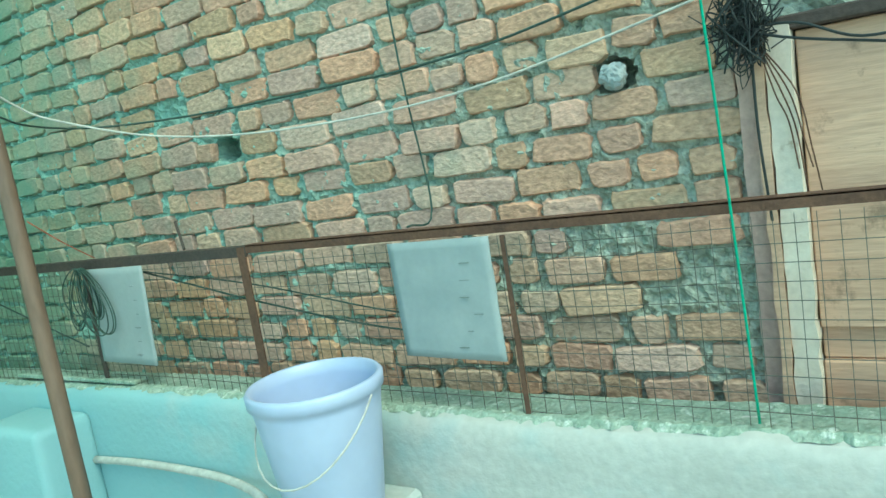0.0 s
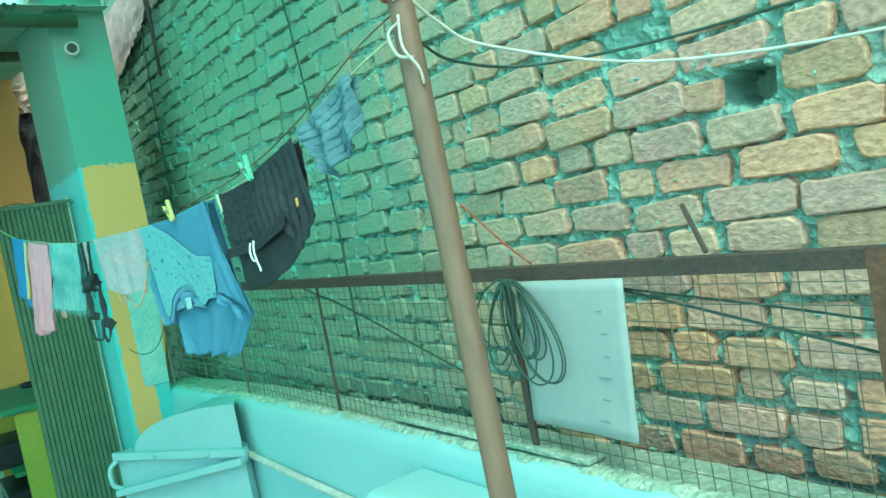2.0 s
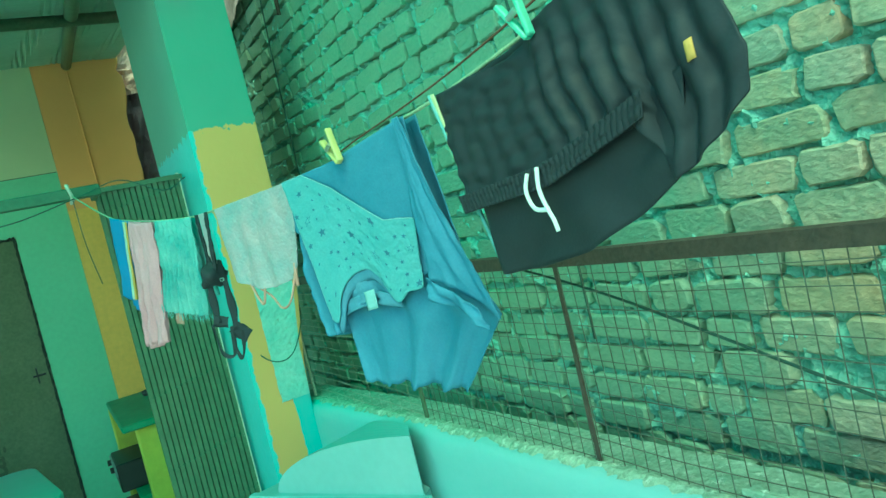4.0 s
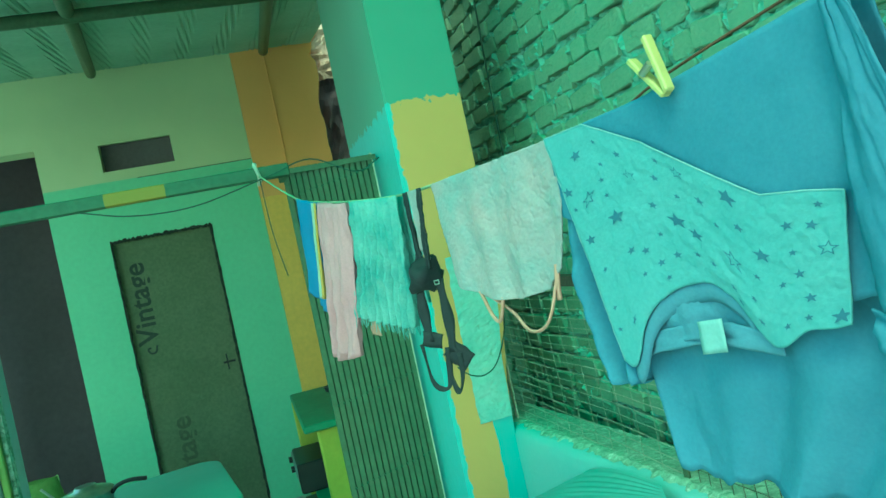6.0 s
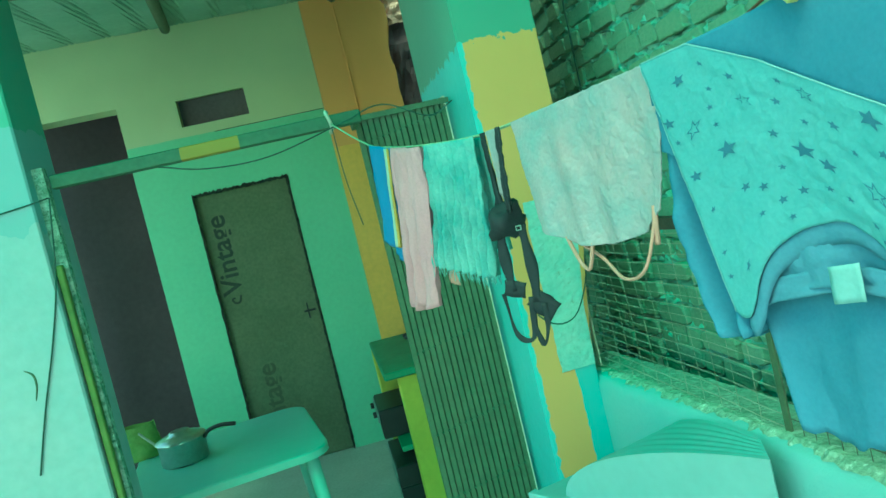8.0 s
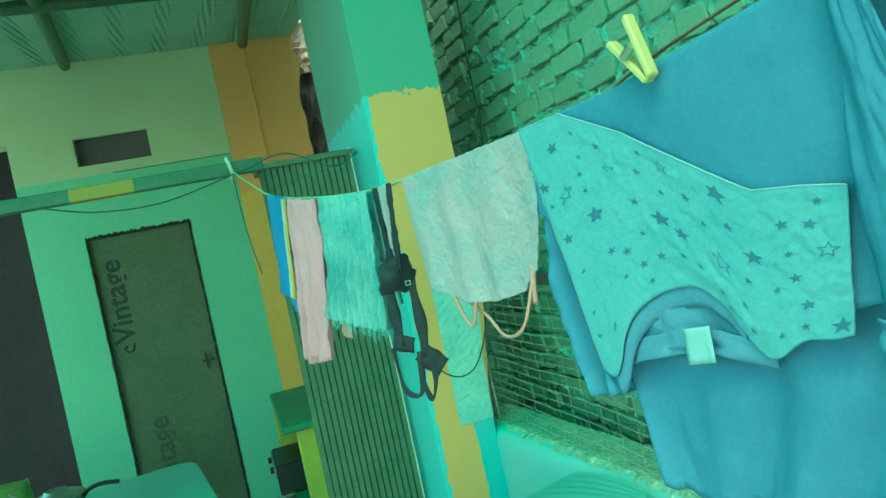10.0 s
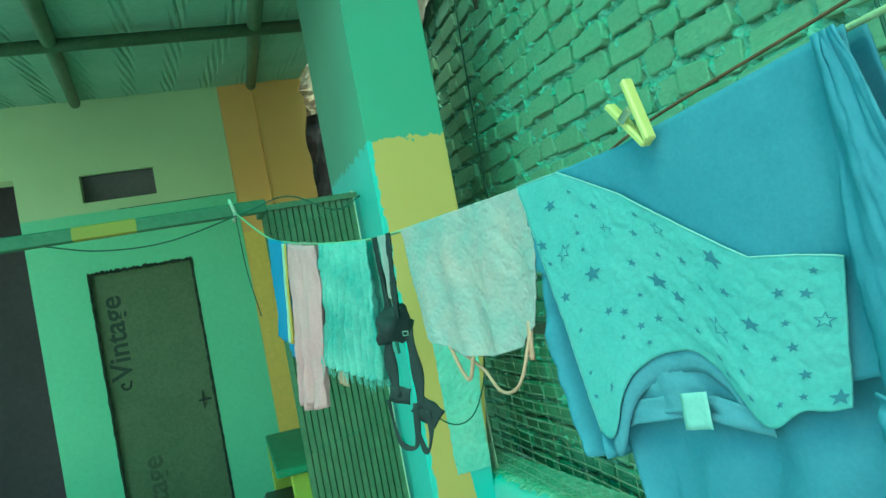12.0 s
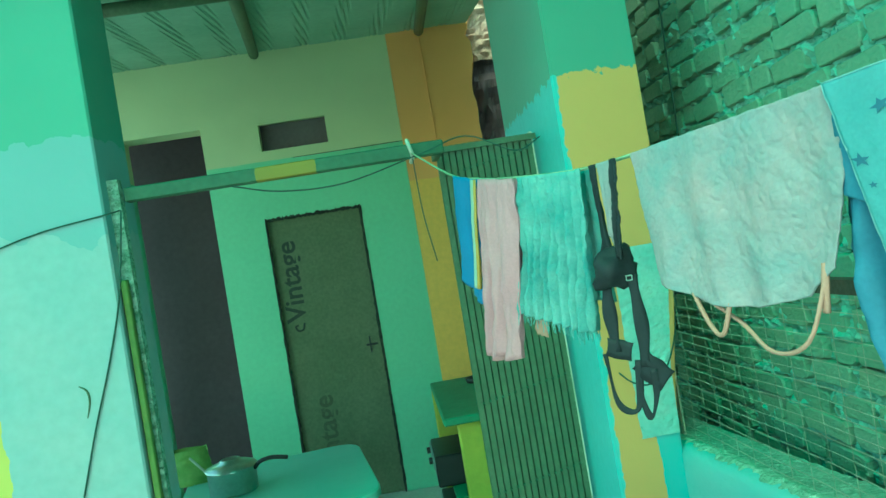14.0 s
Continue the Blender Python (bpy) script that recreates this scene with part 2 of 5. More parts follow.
CRUMBLE = material("crumbling_edge", (0.50, 0.56, 0.50), (0.20, 0.28, 0.20), 0.95, 26, 90, 0.5, 0.3, 0.8, spec=0.1, dirt=(0.10, 0.15, 0.10), dirt_at=0.54)
LIME = material("green_frame_paint", (0.20, 0.24, 0.07), (0.15, 0.19, 0.06), 0.6, 8, 40, 0.7, 0.12, 0.15)
IRON = material("rusty_iron", (0.16, 0.085, 0.055), (0.10, 0.055, 0.04), 0.8, 18, 90, 0.8, 0.2, 0.3, spec=0.25)
DARKIRON = material("dark_iron", (0.09, 0.065, 0.055), (0.06, 0.05, 0.045), 0.75, 18, 90, 0.8, 0.2, 0.3, spec=0.25)
PALEWIRE = material("galvanised_wire", (0.42, 0.41, 0.34), (0.28, 0.27, 0.22), 0.6, 25, 90, 0.8, 0.2, 0)
WIRE = material("mesh_wire", (0.16, 0.17, 0.15), (0.10, 0.09, 0.07), 0.6, 25, 90, 0.8, 0.2, 0, metal=0.4)
POLE = material("pole_paint", (0.22, 0.135, 0.095), (0.14, 0.10, 0.075), 0.5, 7, 60, 0.8, 0.14, 0.12, stretch=(1, 1, 0.22), dirt=(0.11, 0.10, 0.085), dirt_at=0.66)
ROOF = material("roof_sheet", (0.38, 0.48, 0.40), (0.32, 0.42, 0.34), 0.7, 2, 30, 0.6, 0.08, 0.1, spec=0.2)
BLACKCABLE = material("black_cable", (0.03, 0.035, 0.035), None, 0.5, 20, 60, 0.4, 0.1, 0)
GREENCABLE = material("dark_green_cable", (0.05, 0.085, 0.07), None, 0.5, 20, 60, 0.4, 0.1, 0)
WHITECABLE = material("white_cable", (0.60, 0.57, 0.52), None, 0.5, 20, 60, 0.4, 0.1, 0)
GREENROPE = material("green_rope", (0.05, 0.36, 0.22), None, 0.6, 60, 200, 0.6, 0.2, 0.2)
CORD = material("clothesline_cord", (0.40, 0.45, 0.30), None, 0.7, 60, 200, 0.6, 0.2, 0.2)
REDROPE = material("red_string", (0.55, 0.14, 0.08), None, 0.7, 60, 200, 0.6, 0.2, 0.2)
SLIT = material("slit_shadow", (0.24, 0.27, 0.26), None, 0.9, 20, 60, 0.5, 0.2, 0)
FOAM = material("foam_sheet", (0.36, 0.39, 0.39), (0.31, 0.35, 0.355), 0.6, 3, 60, 0.5, 0.04, 0.05)
PLASTIC = material("bucket_plastic", (0.48, 0.53, 0.70), (0.45, 0.50, 0.68), 0.35, 2, 30, 0.5, 0.03, 0.02, spec=0.5)
BIN = material("bin_sheet", (0.32, 0.45, 0.47), (0.28, 0.41, 0.43), 0.45, 2.5, 40, 0.6, 0.05, 0.05, spec=0.4)
BINLID = material("bin_lid", (0.28, 0.46, 0.48), (0.25, 0.42, 0.44), 0.42, 2.5, 40, 0.6, 0.04, 0.04, spec=0.45)
TABLE = material("table_plastic", (0.34, 0.54, 0.46), (0.31, 0.50, 0.42), 0.35, 2, 30, 0.5, 0.03, 0.02, spec=0.45)
STEEL = material("pot_steel", (0.55, 0.58, 0.55), (0.45, 0.48, 0.45), 0.3, 12, 60, 0.6, 0.08, 0.05, metal=0.9)
# Floor colour is raised above its own dark tone to bounce light indoors.
FLOOR = material("floor_cement", (0.50, 0.52, 0.47), (0.43, 0.45, 0.40), 0.6, 3, 50, 0.7, 0.12, 0.2)
# Unseen yard ground, made pale so that it bounces light into the veranda.
GROUND = material("yard_cement", (0.62, 0.62, 0.57), (0.54, 0.54, 0.50), 0.85, 2.2, 40, 0.7, 0.15, 0.3)
# Lightened so that the unseen yard walls throw light into the veranda.
SHELL = material("plain_wall", (0.66, 0.66, 0.62), (0.58, 0.59, 0.55), 0.85, 1.5, 30, 0.6, 0.08, 0.2)
PEACH = material("peach_board", (0.64, 0.43, 0.31), (0.47, 0.29, 0.20), 0.8, 3.5, 40, 0.9, 0.14, 0.25, stretch=(1, 0.3, 3), dirt=(0.30, 0.20, 0.14), dirt_at=0.58)
JAMB = material("white_jamb", (0.72, 0.65, 0.56), (0.62, 0.52, 0.43), 0.8, 7, 60, 0.7, 0.08, 0.25, dirt=(0.45, 0.36, 0.28), dirt_at=0.63)
# Pinkish plaster; by the roof gap its pink also stands for sunlight.
PINKWALL = material("pink_and_sunlit_plaster", (0.62, 0.42, 0.36), (0.44, 0.29, 0.25), 0.9, 6, 50, 0.7, 0.15, 0.4)


def cloth_mat(name, c, c2=None, spec=0.12, bump=0.06, fine=220, stripes=None):
    return material(name, c, c2 or [k * 0.9 for k in c], 0.95, 14, fine, 0.8, 0.06, bump, spec=spec)


SHIRTBLUE = cloth_mat("shirt_blue", (0.115, 0.225, 0.345), (0.095, 0.195, 0.305), bump=0.09)
COLLAR = cloth_mat("collar_rib", (0.15, 0.255, 0.37), (0.125, 0.225, 0.335), bump=0.12)
YOKE = cloth_mat("shirt_yoke", (0.195, 0.355, 0.405), (0.165, 0.325, 0.375), bump=0.12)
STAR = cloth_mat("star_print", (0.09, 0.17, 0.26))
LABELWHITE = cloth_mat("care_label", (0.32, 0.46, 0.50))
CAMI = cloth_mat("camisole_cotton", (0.43, 0.34, 0.37), (0.28, 0.34, 0.37), bump=0.16)
STRAP = cloth_mat("peach_strap", (0.54, 0.30, 0.25))
BLACK = cloth_mat("black_cotton", (0.026, 0.030, 0.038), (0.020, 0.023, 0.030), spec=0.25)
BLACK.node_tree.nodes["Principled BSDF"].inputs["Roughness"].default_value = 0.58
CREAM = cloth_mat("cream_band", (0.62, 0.60, 0.36))
WHITECORD = cloth_mat("white_cord", (0.75, 0.77, 0.78))
DENIM = cloth_mat("blue_stripe", (0.15, 0.23, 0.26), (0.10, 0.17, 0.20))
DENIMDARK = cloth_mat("dark_stripe", (0.08, 0.15, 0.20))
PINK = cloth_mat("pink_jersey", (0.62, 0.31, 0.38), (0.56, 0.27, 0.34))
# The darker second tone puts shade of the crinkles into the colour.
SCARF = cloth_mat("turquoise_crinkle", (0.31, 0.46, 0.46), (0.14, 0.30, 0.31), bump=0.3)
TRACK = cloth_mat("blue_track", (0.10, 0.21, 0.46))
TRACKWHITE = cloth_mat("white_side_stripe", (0.52, 0.54, 0.48))
ORANGE = cloth_mat("orange_stripe", (0.60, 0.36, 0.12))
PEG = material("lime_peg", (0.55, 0.50, 0.20), (0.50, 0.45, 0.18), 0.4, 10, 40, 0.5, 0.05, 0.0, spec=0.45)
PEGGREEN = material("green_peg", (0.22, 0.50, 0.36), (0.20, 0.46, 0.33), 0.4, 10, 40, 0.5, 0.05, 0.0, spec=0.45)
BAGGREEN = material("green_bag", (0.34, 0.42, 0.14), (0.24, 0.34, 0.10), 0.7, 9, 40, 0.7, 0.1, 0.3)
CABYELLOW = material("counter_paint", (0.58, 0.52, 0.10), (0.48, 0.46, 0.09), 0.7, 5, 40, 0.7, 0.08, 0.2)
CABGREEN = material("counter_top", (0.14, 0.30, 0.17), (0.11, 0.24, 0.14), 0.6, 5, 40, 0.7, 0.12, 0.2)
GADGET = material("black_gadget", (0.03, 0.03, 0.035), None, 0.4, 10, 40, 0.5, 0.1, 0)
SILVER = material("grey_gadget", (0.35, 0.42, 0.40), None, 0.4, 10, 40, 0.5, 0.1, 0)

# ---------------------------------------------------------------- structure
WX, MX, FY, CY = 2.065, 1.757, 8.101, 4.937
ground = part("ground", rough_grid(bmesh.new(), 40, 40, lambda u, v: Vector(((u - .5) * 400, (v - .5) * 400, -0.02))), GROUND)
tagged(ground, "unseen cement yard ground, made pale to bounce light", "ground", kind="structure")
floor = part("floor", boxes((-1.6, 1.68, 4.9, 8.3, -0.3, 0.0)), FLOOR)
tagged(floor, "cement floor of the veranda, lightened to bounce light", "floor", kind="structure")
# Added walls out of view, kept low so sky light reaches the veranda.
wall_west = part("wall_west", boxes((-1.9, -1.6, -2.6, 4.9, -0.3, 0.95), (-1.9, -1.6, 4.9, 8.4, -0.3, 0.95)), SHELL)
tagged(wall_west, "unseen plain wall, added low and pale to let light in", "wall", kind="structure")
wall_south = part("wall_south", boxes((-1.9, 2.6, -2.9, -2.6, -0.3, 0.95)), SHELL)
tagged(wall_south, "unseen plain wall, added low and pale to let light in", "wall", kind="structure")

# the neighbour's brick wall: rough mortar bed, bricks laid in it further down
wall_east = part("wall_east", boxes((2.22, 2.45, 0.06, 9.6, -0.3, 4.3)), SHELL)
tagged(wall_east, "rough unplastered brick wall with squeezed-out mortar joints", "brick wall", kind="structure")


HOLES = [(1.715, 1.770, 0.055, 0.034), (0.36, 1.764, 0.05, 0.035)]


def mortar_at(y, z):
    k = 0.7 * nz(0, y, z, 22) + 0.9 * nz(3, y, z, 48) + 0.4 * nz(7, y, z, 9) + 0.3 * nz(9, y, z, 90)
    x = WX + 0.0165 - 0.021 * k + 0.02 * max(0.0, -nz(5, y, z, 30) - 0.25)
    for hy, hz, ry, rz in HOLES:
        if ((y - hy) / ry) ** 2 + ((z - hz) / rz) ** 2 < 1.25:
            x = WX + 0.15
    k2 = min(1.0, max(0.0, y - 2.6))
    return Vector((x + 0.003 * k2 - 0.022 * k2 * max(0.0, nz(11, y, z, 13)) - 0.012 * k2 * nz(12, y, z, 32), y, z))


def mortar_bed(y0, y1, z0, z1, step):
    return rough_grid(bmesh.new(), int((y1 - y0) / step), int((z1 - z0) / step),
                      lambda u, v: mortar_at(y0 + u * (y1 - y0), z0 + v * (z1 - z0)))


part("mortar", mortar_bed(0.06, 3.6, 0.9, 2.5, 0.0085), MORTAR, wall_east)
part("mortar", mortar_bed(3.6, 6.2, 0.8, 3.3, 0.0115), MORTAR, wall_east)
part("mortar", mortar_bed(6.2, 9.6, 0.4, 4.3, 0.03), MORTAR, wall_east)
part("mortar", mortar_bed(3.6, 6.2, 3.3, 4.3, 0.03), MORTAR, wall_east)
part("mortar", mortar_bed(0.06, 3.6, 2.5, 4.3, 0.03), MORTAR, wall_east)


# the blocked doorway beside the brick wall
wall_corner = part("wall_corner", boxes((2.16, 2.4, -2.6, 0.06, -0.3, 1.0), (2.16, 2.4, -2.6, 0.06, 1.79, 4.3), (2.2, 2.4, -2.6, 0.06, 1.0, 1.79)), SHELL)
tagged(wall_corner, "neighbour's wall round a boarded opening", "wall", kind="structure")


def jagged_strip(bm, y0, y1, z0, z1, x0, x1, seed):
    rnd = random.Random(seed)
    nseg = 26
    a = [(rnd.uniform(-.003, .003), rnd.uniform(-.003, .003)) for _ in range(nseg + 1)]
    prev = None
    for i in range(nseg + 1):
        z = z0 + (z1 - z0) * i / nseg
        row = [bm.verts.new((x, y, z)) for x, y in ((x1, y0 + a[i][0]), (x0, y0 + a[i][0]), (x0, y1 + a[i][1]), (x1, y1 + a[i][1]))]
        if prev:
            for k in range(4):
                bm.faces.new((prev[k], prev[(k + 1) % 4], row[(k + 1) % 4], row[k]))
        prev = row
    return bm


part("jamb", jagged_strip(bmesh.new(), -0.030, 0.022, 0.7, 1.80, 2.035, 2.17, 1), JAMB, wall_corner, "flaking white door jamb")
part("jamb", jagged_strip(bmesh.new(), 0.024, 0.046, 0.7, 1.80, 2.028, 2.17, 2), PEACH, wall_corner, "peach plaster edge")
part("jamb", jagged_strip(bmesh.new(), 0.048, 0.086, 0.7, 1.80, 2.06, 2.17, 4), PINKWALL, wall_corner, "broken plaster edge")
part("lintel", boxes((2.05, 2.2, -1.6, 0.0, 1.785, 1.815), bevel=0.004), DARKIRON, wall_corner, "rusty dark lintel bar")
part("plaster", rough_grid(bmesh.new(), 60, 60, lambda u, v: mortar_at(-1.6 + 1.66 * u, 1.815 + 1.5 * v) + Vector((0.004, 0, 0))), MORTAR, wall_corner)
boards = thing("boarded_door", "peach painted boards closing an old doorway", "door", (2.09, -0.6, 1.0))
for i, (z0, z1, dx) in enumerate(((0.5, 1.06, 0), (1.062, 1.135, 0.02), (1.137, 1.42, 0.0), (1.422, 1.783, 0.003))):
    part("board", boxes((2.085 + dx, 2.13 + dx, -1.6, -0.033, z0, z1), bevel=0.003), PEACH, boards)

# parapet with a worn ledge
PAR = [(-2.6, 1.045), (-0.15, 1.035), (0.55, 1.026), (1.76, 1.035), (2.94, 1.022), (4.0, 0.992), (5.0, 0.938), (5.3, 0.925)]


def par_top(y):
    return float(np.interp(y, [p[0] for p in PAR], [p[1] for p in PAR]))


def parapet_point(u, v):
    """u along the wall, v round its section."""
    y = -2.6 + 7.87 * u
    t = par_top(y) + 0.006 * nz(1, y, 0, 6)
    sec = [(1.705, -0.02), (1.702, t - 0.35), (1.700, t - 0.12), (1.703, t - 0.03), (1.715, t - 0.008), (1.735, t), (1.80, t + 0.004), (1.86, t), (1.88, t - 0.03), (1.88, -0.02)]
    k = v * (len(sec) - 1)
    i = min(int(k), len(sec) - 2)
    f = k - i
    x = sec[i][0] * (1 - f) + sec[i + 1][0] * f
    z = sec[i][1] * (1 - f) + sec[i + 1][1] * f
    return Vector((x + 0.003 * nz(x, y, z, 9), y, z))


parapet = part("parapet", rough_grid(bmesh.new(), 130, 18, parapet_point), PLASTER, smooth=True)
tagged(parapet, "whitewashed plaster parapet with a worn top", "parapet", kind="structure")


def ledge_point(u, v):
    y = 5.25 - 7.5 * u
    w = 0.014 * (nz(5, y, 1, 12) + nz(2, y, 1, 40))
    x = 1.725 + w * (1 - v) + (1.875 - 1.725) * v
    return Vector((x, y, par_top(y) + 0.006 + 0.008 * abs(nz(x, y, 0, 40)) - 0.012 * (v == 0)))


part("worn_top", rough_grid(bmesh.new(), 420, 8, ledge_point), LEDGE, parapet, "crumbling grey cement top")

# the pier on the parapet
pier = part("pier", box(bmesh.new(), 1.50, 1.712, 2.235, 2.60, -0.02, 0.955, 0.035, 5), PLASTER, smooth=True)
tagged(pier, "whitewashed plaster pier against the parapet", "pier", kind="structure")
# Unseen block, added only to carry the bucket.
bench = part("bucket_support", boxes((1.40, 1.70, 0.84, 1.12, -0.02, 0.845), bevel=0.012), PLASTER)
tagged(bench, "unseen plaster block added under the bucket", "bench", kind="structure")

# right column


def column_shaft():
    """The shaft, narrower on the fence side below the fence rail where its plaster has been cut away."""
    bm = bmesh.new()
    prev = None
    for z, xr in ((-0.02, 1.706), (0.98, 1.706), (1.10, 1.714), (1.25, 1.736), (1.40, 1.762), (1.48, 1.768), (2.2, 1.768), (3.08, 1.762)):
        row = [bm.verts.new(p) for p in ((1.487, CY, z), (xr, CY, z), (xr, 5.85, z), (1.487, 5.85, z))]
        if prev:
            for k in range(4):
                bm.faces.new((prev[k], prev[(k + 1) % 4], row[(k + 1) % 4], row[k]))
        else:
            bm.faces.new(row[::-1])
        prev = row
    bm.faces.new(prev)
    bmesh.ops.recalc_face_normals(bm, faces=bm.faces)
    corners = [e for e in bm.edges if abs(e.verts[0].co.z - e.verts[1].co.z) > 0.01]
    bmesh.ops.bevel(bm, geom=corners, offset=0.006, segments=2, affect="EDGES")
    return bm


column = part("column", column_shaft(), COLUMN)
tagged(column, "square concrete column with turquoise, yellow and green paint", "column", kind="structure")
bs = bmesh.new()
rough_grid(bs, 8, 60, lambda u, v: Vector((1.580 + (float(np.interp(v, (0, 0.35, 0.7, 1), (0.124, 0.130, 0.160, 0.184)))) * u + 0.010 * nz(u, v * 7, 2, 2) * (u < 0.2), CY - 0.005 - 0.004 * nz(u * 2, v * 6, 1, 4), 0.985 + 0.60 * v)))
part("bare_plaster", bs, BARE, column, "unpainted cracked plaster strip")
part("edge_strip", boxes((1.456, 1.468, 5.245, 5.275, 0.0, 2.04), bevel=0.002), JAMB, column, "pale metal edge strip")
stub = part("pipe_stub", tube(bmesh.new(), [(1.576, 4.95, 2.746), (1.567, 4.885, 2.742)], 0.034, 20), WHITECABLE, smooth=False)
tagged(stub, "white plastic pipe end sticking out of the column", "pipe")
# The stub is solid; a black disc paints the shade of its hollow.
part("bore_shade", tube(bmesh.new(), [(1.5673, 4.887, 2.7422), (1.5667, 4.8835, 2.7420)], 0.024, 16), GADGET, stub, "black disc painted as the shaded pipe mouth")

# left pillar
pillar = part("pillar", boxes((-0.9, 0.079, CY, 5.22, -0.02, 3.1), bevel=0.006), PILLAR)
tagged(pillar, "wide pillar, pale below and green above, with a yellow edge", "pillar", kind="structure")
frame_post = part("frame_post", boxes((0.083, 0.103, 4.96, 4.985, 0.0, 1.74), bevel=0.003), LIME, pillar, "bright green painted frame post")
part("broken_plaster", jagged_strip(bmesh.new(), 4.995, 5.03, 0.0, 2.05, 0.075, 0.112, 9), CRUMBLE, pillar, "crumbling plaster edge")


# house front
def wall_with_openings(x0, x1, y0, y1, z0, z1, holes):
    xs = sorted({x0, x1, *[h[0] for h in holes], *[h[1] for h in holes]})
    zs = sorted({z0, z1, *[h[2] for h in holes], *[h[3] for h in holes]})
    bm = bmesh.new()
    for a, b in zip(xs, xs[1:]):
        for c, d in zip(zs, zs[1:]):
            if not any(h[0] <= a and b <= h[1] and h[2] <= c and d <= h[3] for h in holes):
                box(bm, a, b, y0, y1, c, d)
    bmesh.ops.remove_doubles(bm, verts=bm.verts, dist=1e-5)
    seen = {}
    for f in bm.faces:
        seen.setdefault(tuple(sorted(v.index for v in f.verts)), []).append(f)
    bmesh.ops.delete(bm, geom=[f for fs in seen.values() if len(fs) > 1 for f in fs], context="FACES_ONLY")
    return bm


wall_house = part("wall_house", wall_with_openings(-1.6, 1.146, FY, FY + 0.2, 0.0, 3.45,
                  [(-0.88, -0.300, 0.0, 2.86), (0.057, 0.762, 0.0, 2.136), (0.114, 0.605, 2.634, 2.840)]), FACADE)
tagged(wall_house, "mint green house wall with a khaki upper part", "wall", kind="structure")
# Added panel; the dim inside of the vent is put into its colour.
part("vent_fill", boxes((0.118, 0.601, FY + 0.075, FY + 0.085, 2.638, 2.836)), VENT, wall_house, "added dark panel painted as the vent's shaded inside")
part("vent_lip", boxes((0.112, 0.607, FY - 0.004, FY + 0.02, 2.828, 2.842), bevel=0.002), FACADE, wall_house)
part("crack_line", boxes((0.33, 1.14, FY - 0.004, FY, 2.556, 2.561)), GATE, wall_house)


def ochre_edge(z):
    return 1.735 + 0.05 * nz(0, z, 0, 5) + 0.03 * nz(4, z, 0, 17) + (0.10 * max(0.0, z - 2.9))


bm = bmesh.new()
prev = None
for i in range(61):
    z = 3.45 * i / 60
    x1 = ochre_edge(z)
    row = [bm.verts.new(p) for p in ((1.148, FY - 0.006, z), (x1, FY - 0.006, z), (x1 + 0.03, FY + 0.18, z), (1.148, FY + 0.18, z))]
    if prev:
        for k in range(4):
            bm.faces.new((prev[k], prev[(k + 1) % 4], row[(k + 1) % 4], row[k]))
    prev = row
wall_ochre = part("wall_ochre", bm, OCHRE)
tagged(wall_ochre, "ochre painted wall end with a broken edge", "wall", kind="structure")
part("conduit", tube(bmesh.new(), [(1.39, FY - 0.012, 3.4), (1.40, FY - 0.012, 2.0), (1.41, FY - 0.012, 0.9)], 0.006, 6), OCHRE, wall_ochre)
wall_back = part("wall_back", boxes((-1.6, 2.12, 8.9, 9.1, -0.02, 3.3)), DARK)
tagged(wall_back, "wall of the rooms behind, shade in its dark colour", "wall", kind="structure")
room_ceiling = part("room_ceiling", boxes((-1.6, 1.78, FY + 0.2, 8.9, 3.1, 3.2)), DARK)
tagged(room_ceiling, "room ceiling, shade in its dark colour", "ceiling", kind="structure")
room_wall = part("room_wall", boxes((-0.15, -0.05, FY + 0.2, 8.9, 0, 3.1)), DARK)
tagged(room_wall, "wall between two rooms, shade in its dark colour", "wall", kind="structure")
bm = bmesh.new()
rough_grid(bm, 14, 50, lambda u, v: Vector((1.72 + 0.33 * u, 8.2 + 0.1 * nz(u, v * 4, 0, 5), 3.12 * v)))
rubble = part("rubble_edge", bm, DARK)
tagged(rubble, "broken masonry edge, shade in its dark colour", "masonry", kind="structure")
chunk = part("plaster_chunk", rough_grid(bmesh.new(), 14, 20, lambda u, v: Vector((1.74 + 0.34 * u, 8.16 + 0.06 * nz(u, v * 3, 0, 6), 3.08 + 0.55 * v + 0.05 * nz(u, 0, 3, 7) * (1 - v)))), PINKWALL)
tagged(chunk, "plaster chunk over the broken masonry, sunlight put into its pink", "plaster", kind="structure")


def far_plaster_point(u, v):
    """A ragged band of plaster along the top of the brick wall's visible part."""
    y = 4.3 + 1.9 * u
    low = float(np.interp(y, (4.3, 5.1, 5.7, 6.2), (3.05, 2.99, 2.84, 2.76))) + 0.05 * nz(2, y, 0, 7) + 0.03 * nz(4, y, 0, 22)
    return Vector((2.028 + 0.010 * nz(y, v * 3, 0, 6), y, low + (3.22 - low) * v))


# Warm sunlight on this band is put into its pink colour.
sunlit = part("far_plaster", rough_grid(bmesh.new(), 90, 8, far_plaster_point), PINKWALL)
tagged(sunlit, "plaster patch on the brick wall, sunlight put into its pink", "plaster", kind="structure")

# door leaf with print
door = thing("door_1", "closed dark board door with faded print and torn edges", "door", (0.37, FY + 0.03, 0), kind="structure")
leaf = part("leaf", boxes((0.061, 0.758, FY + 0.03, FY + 0.06, 0.005, 2.125), bevel=0.003), DOOR, door)


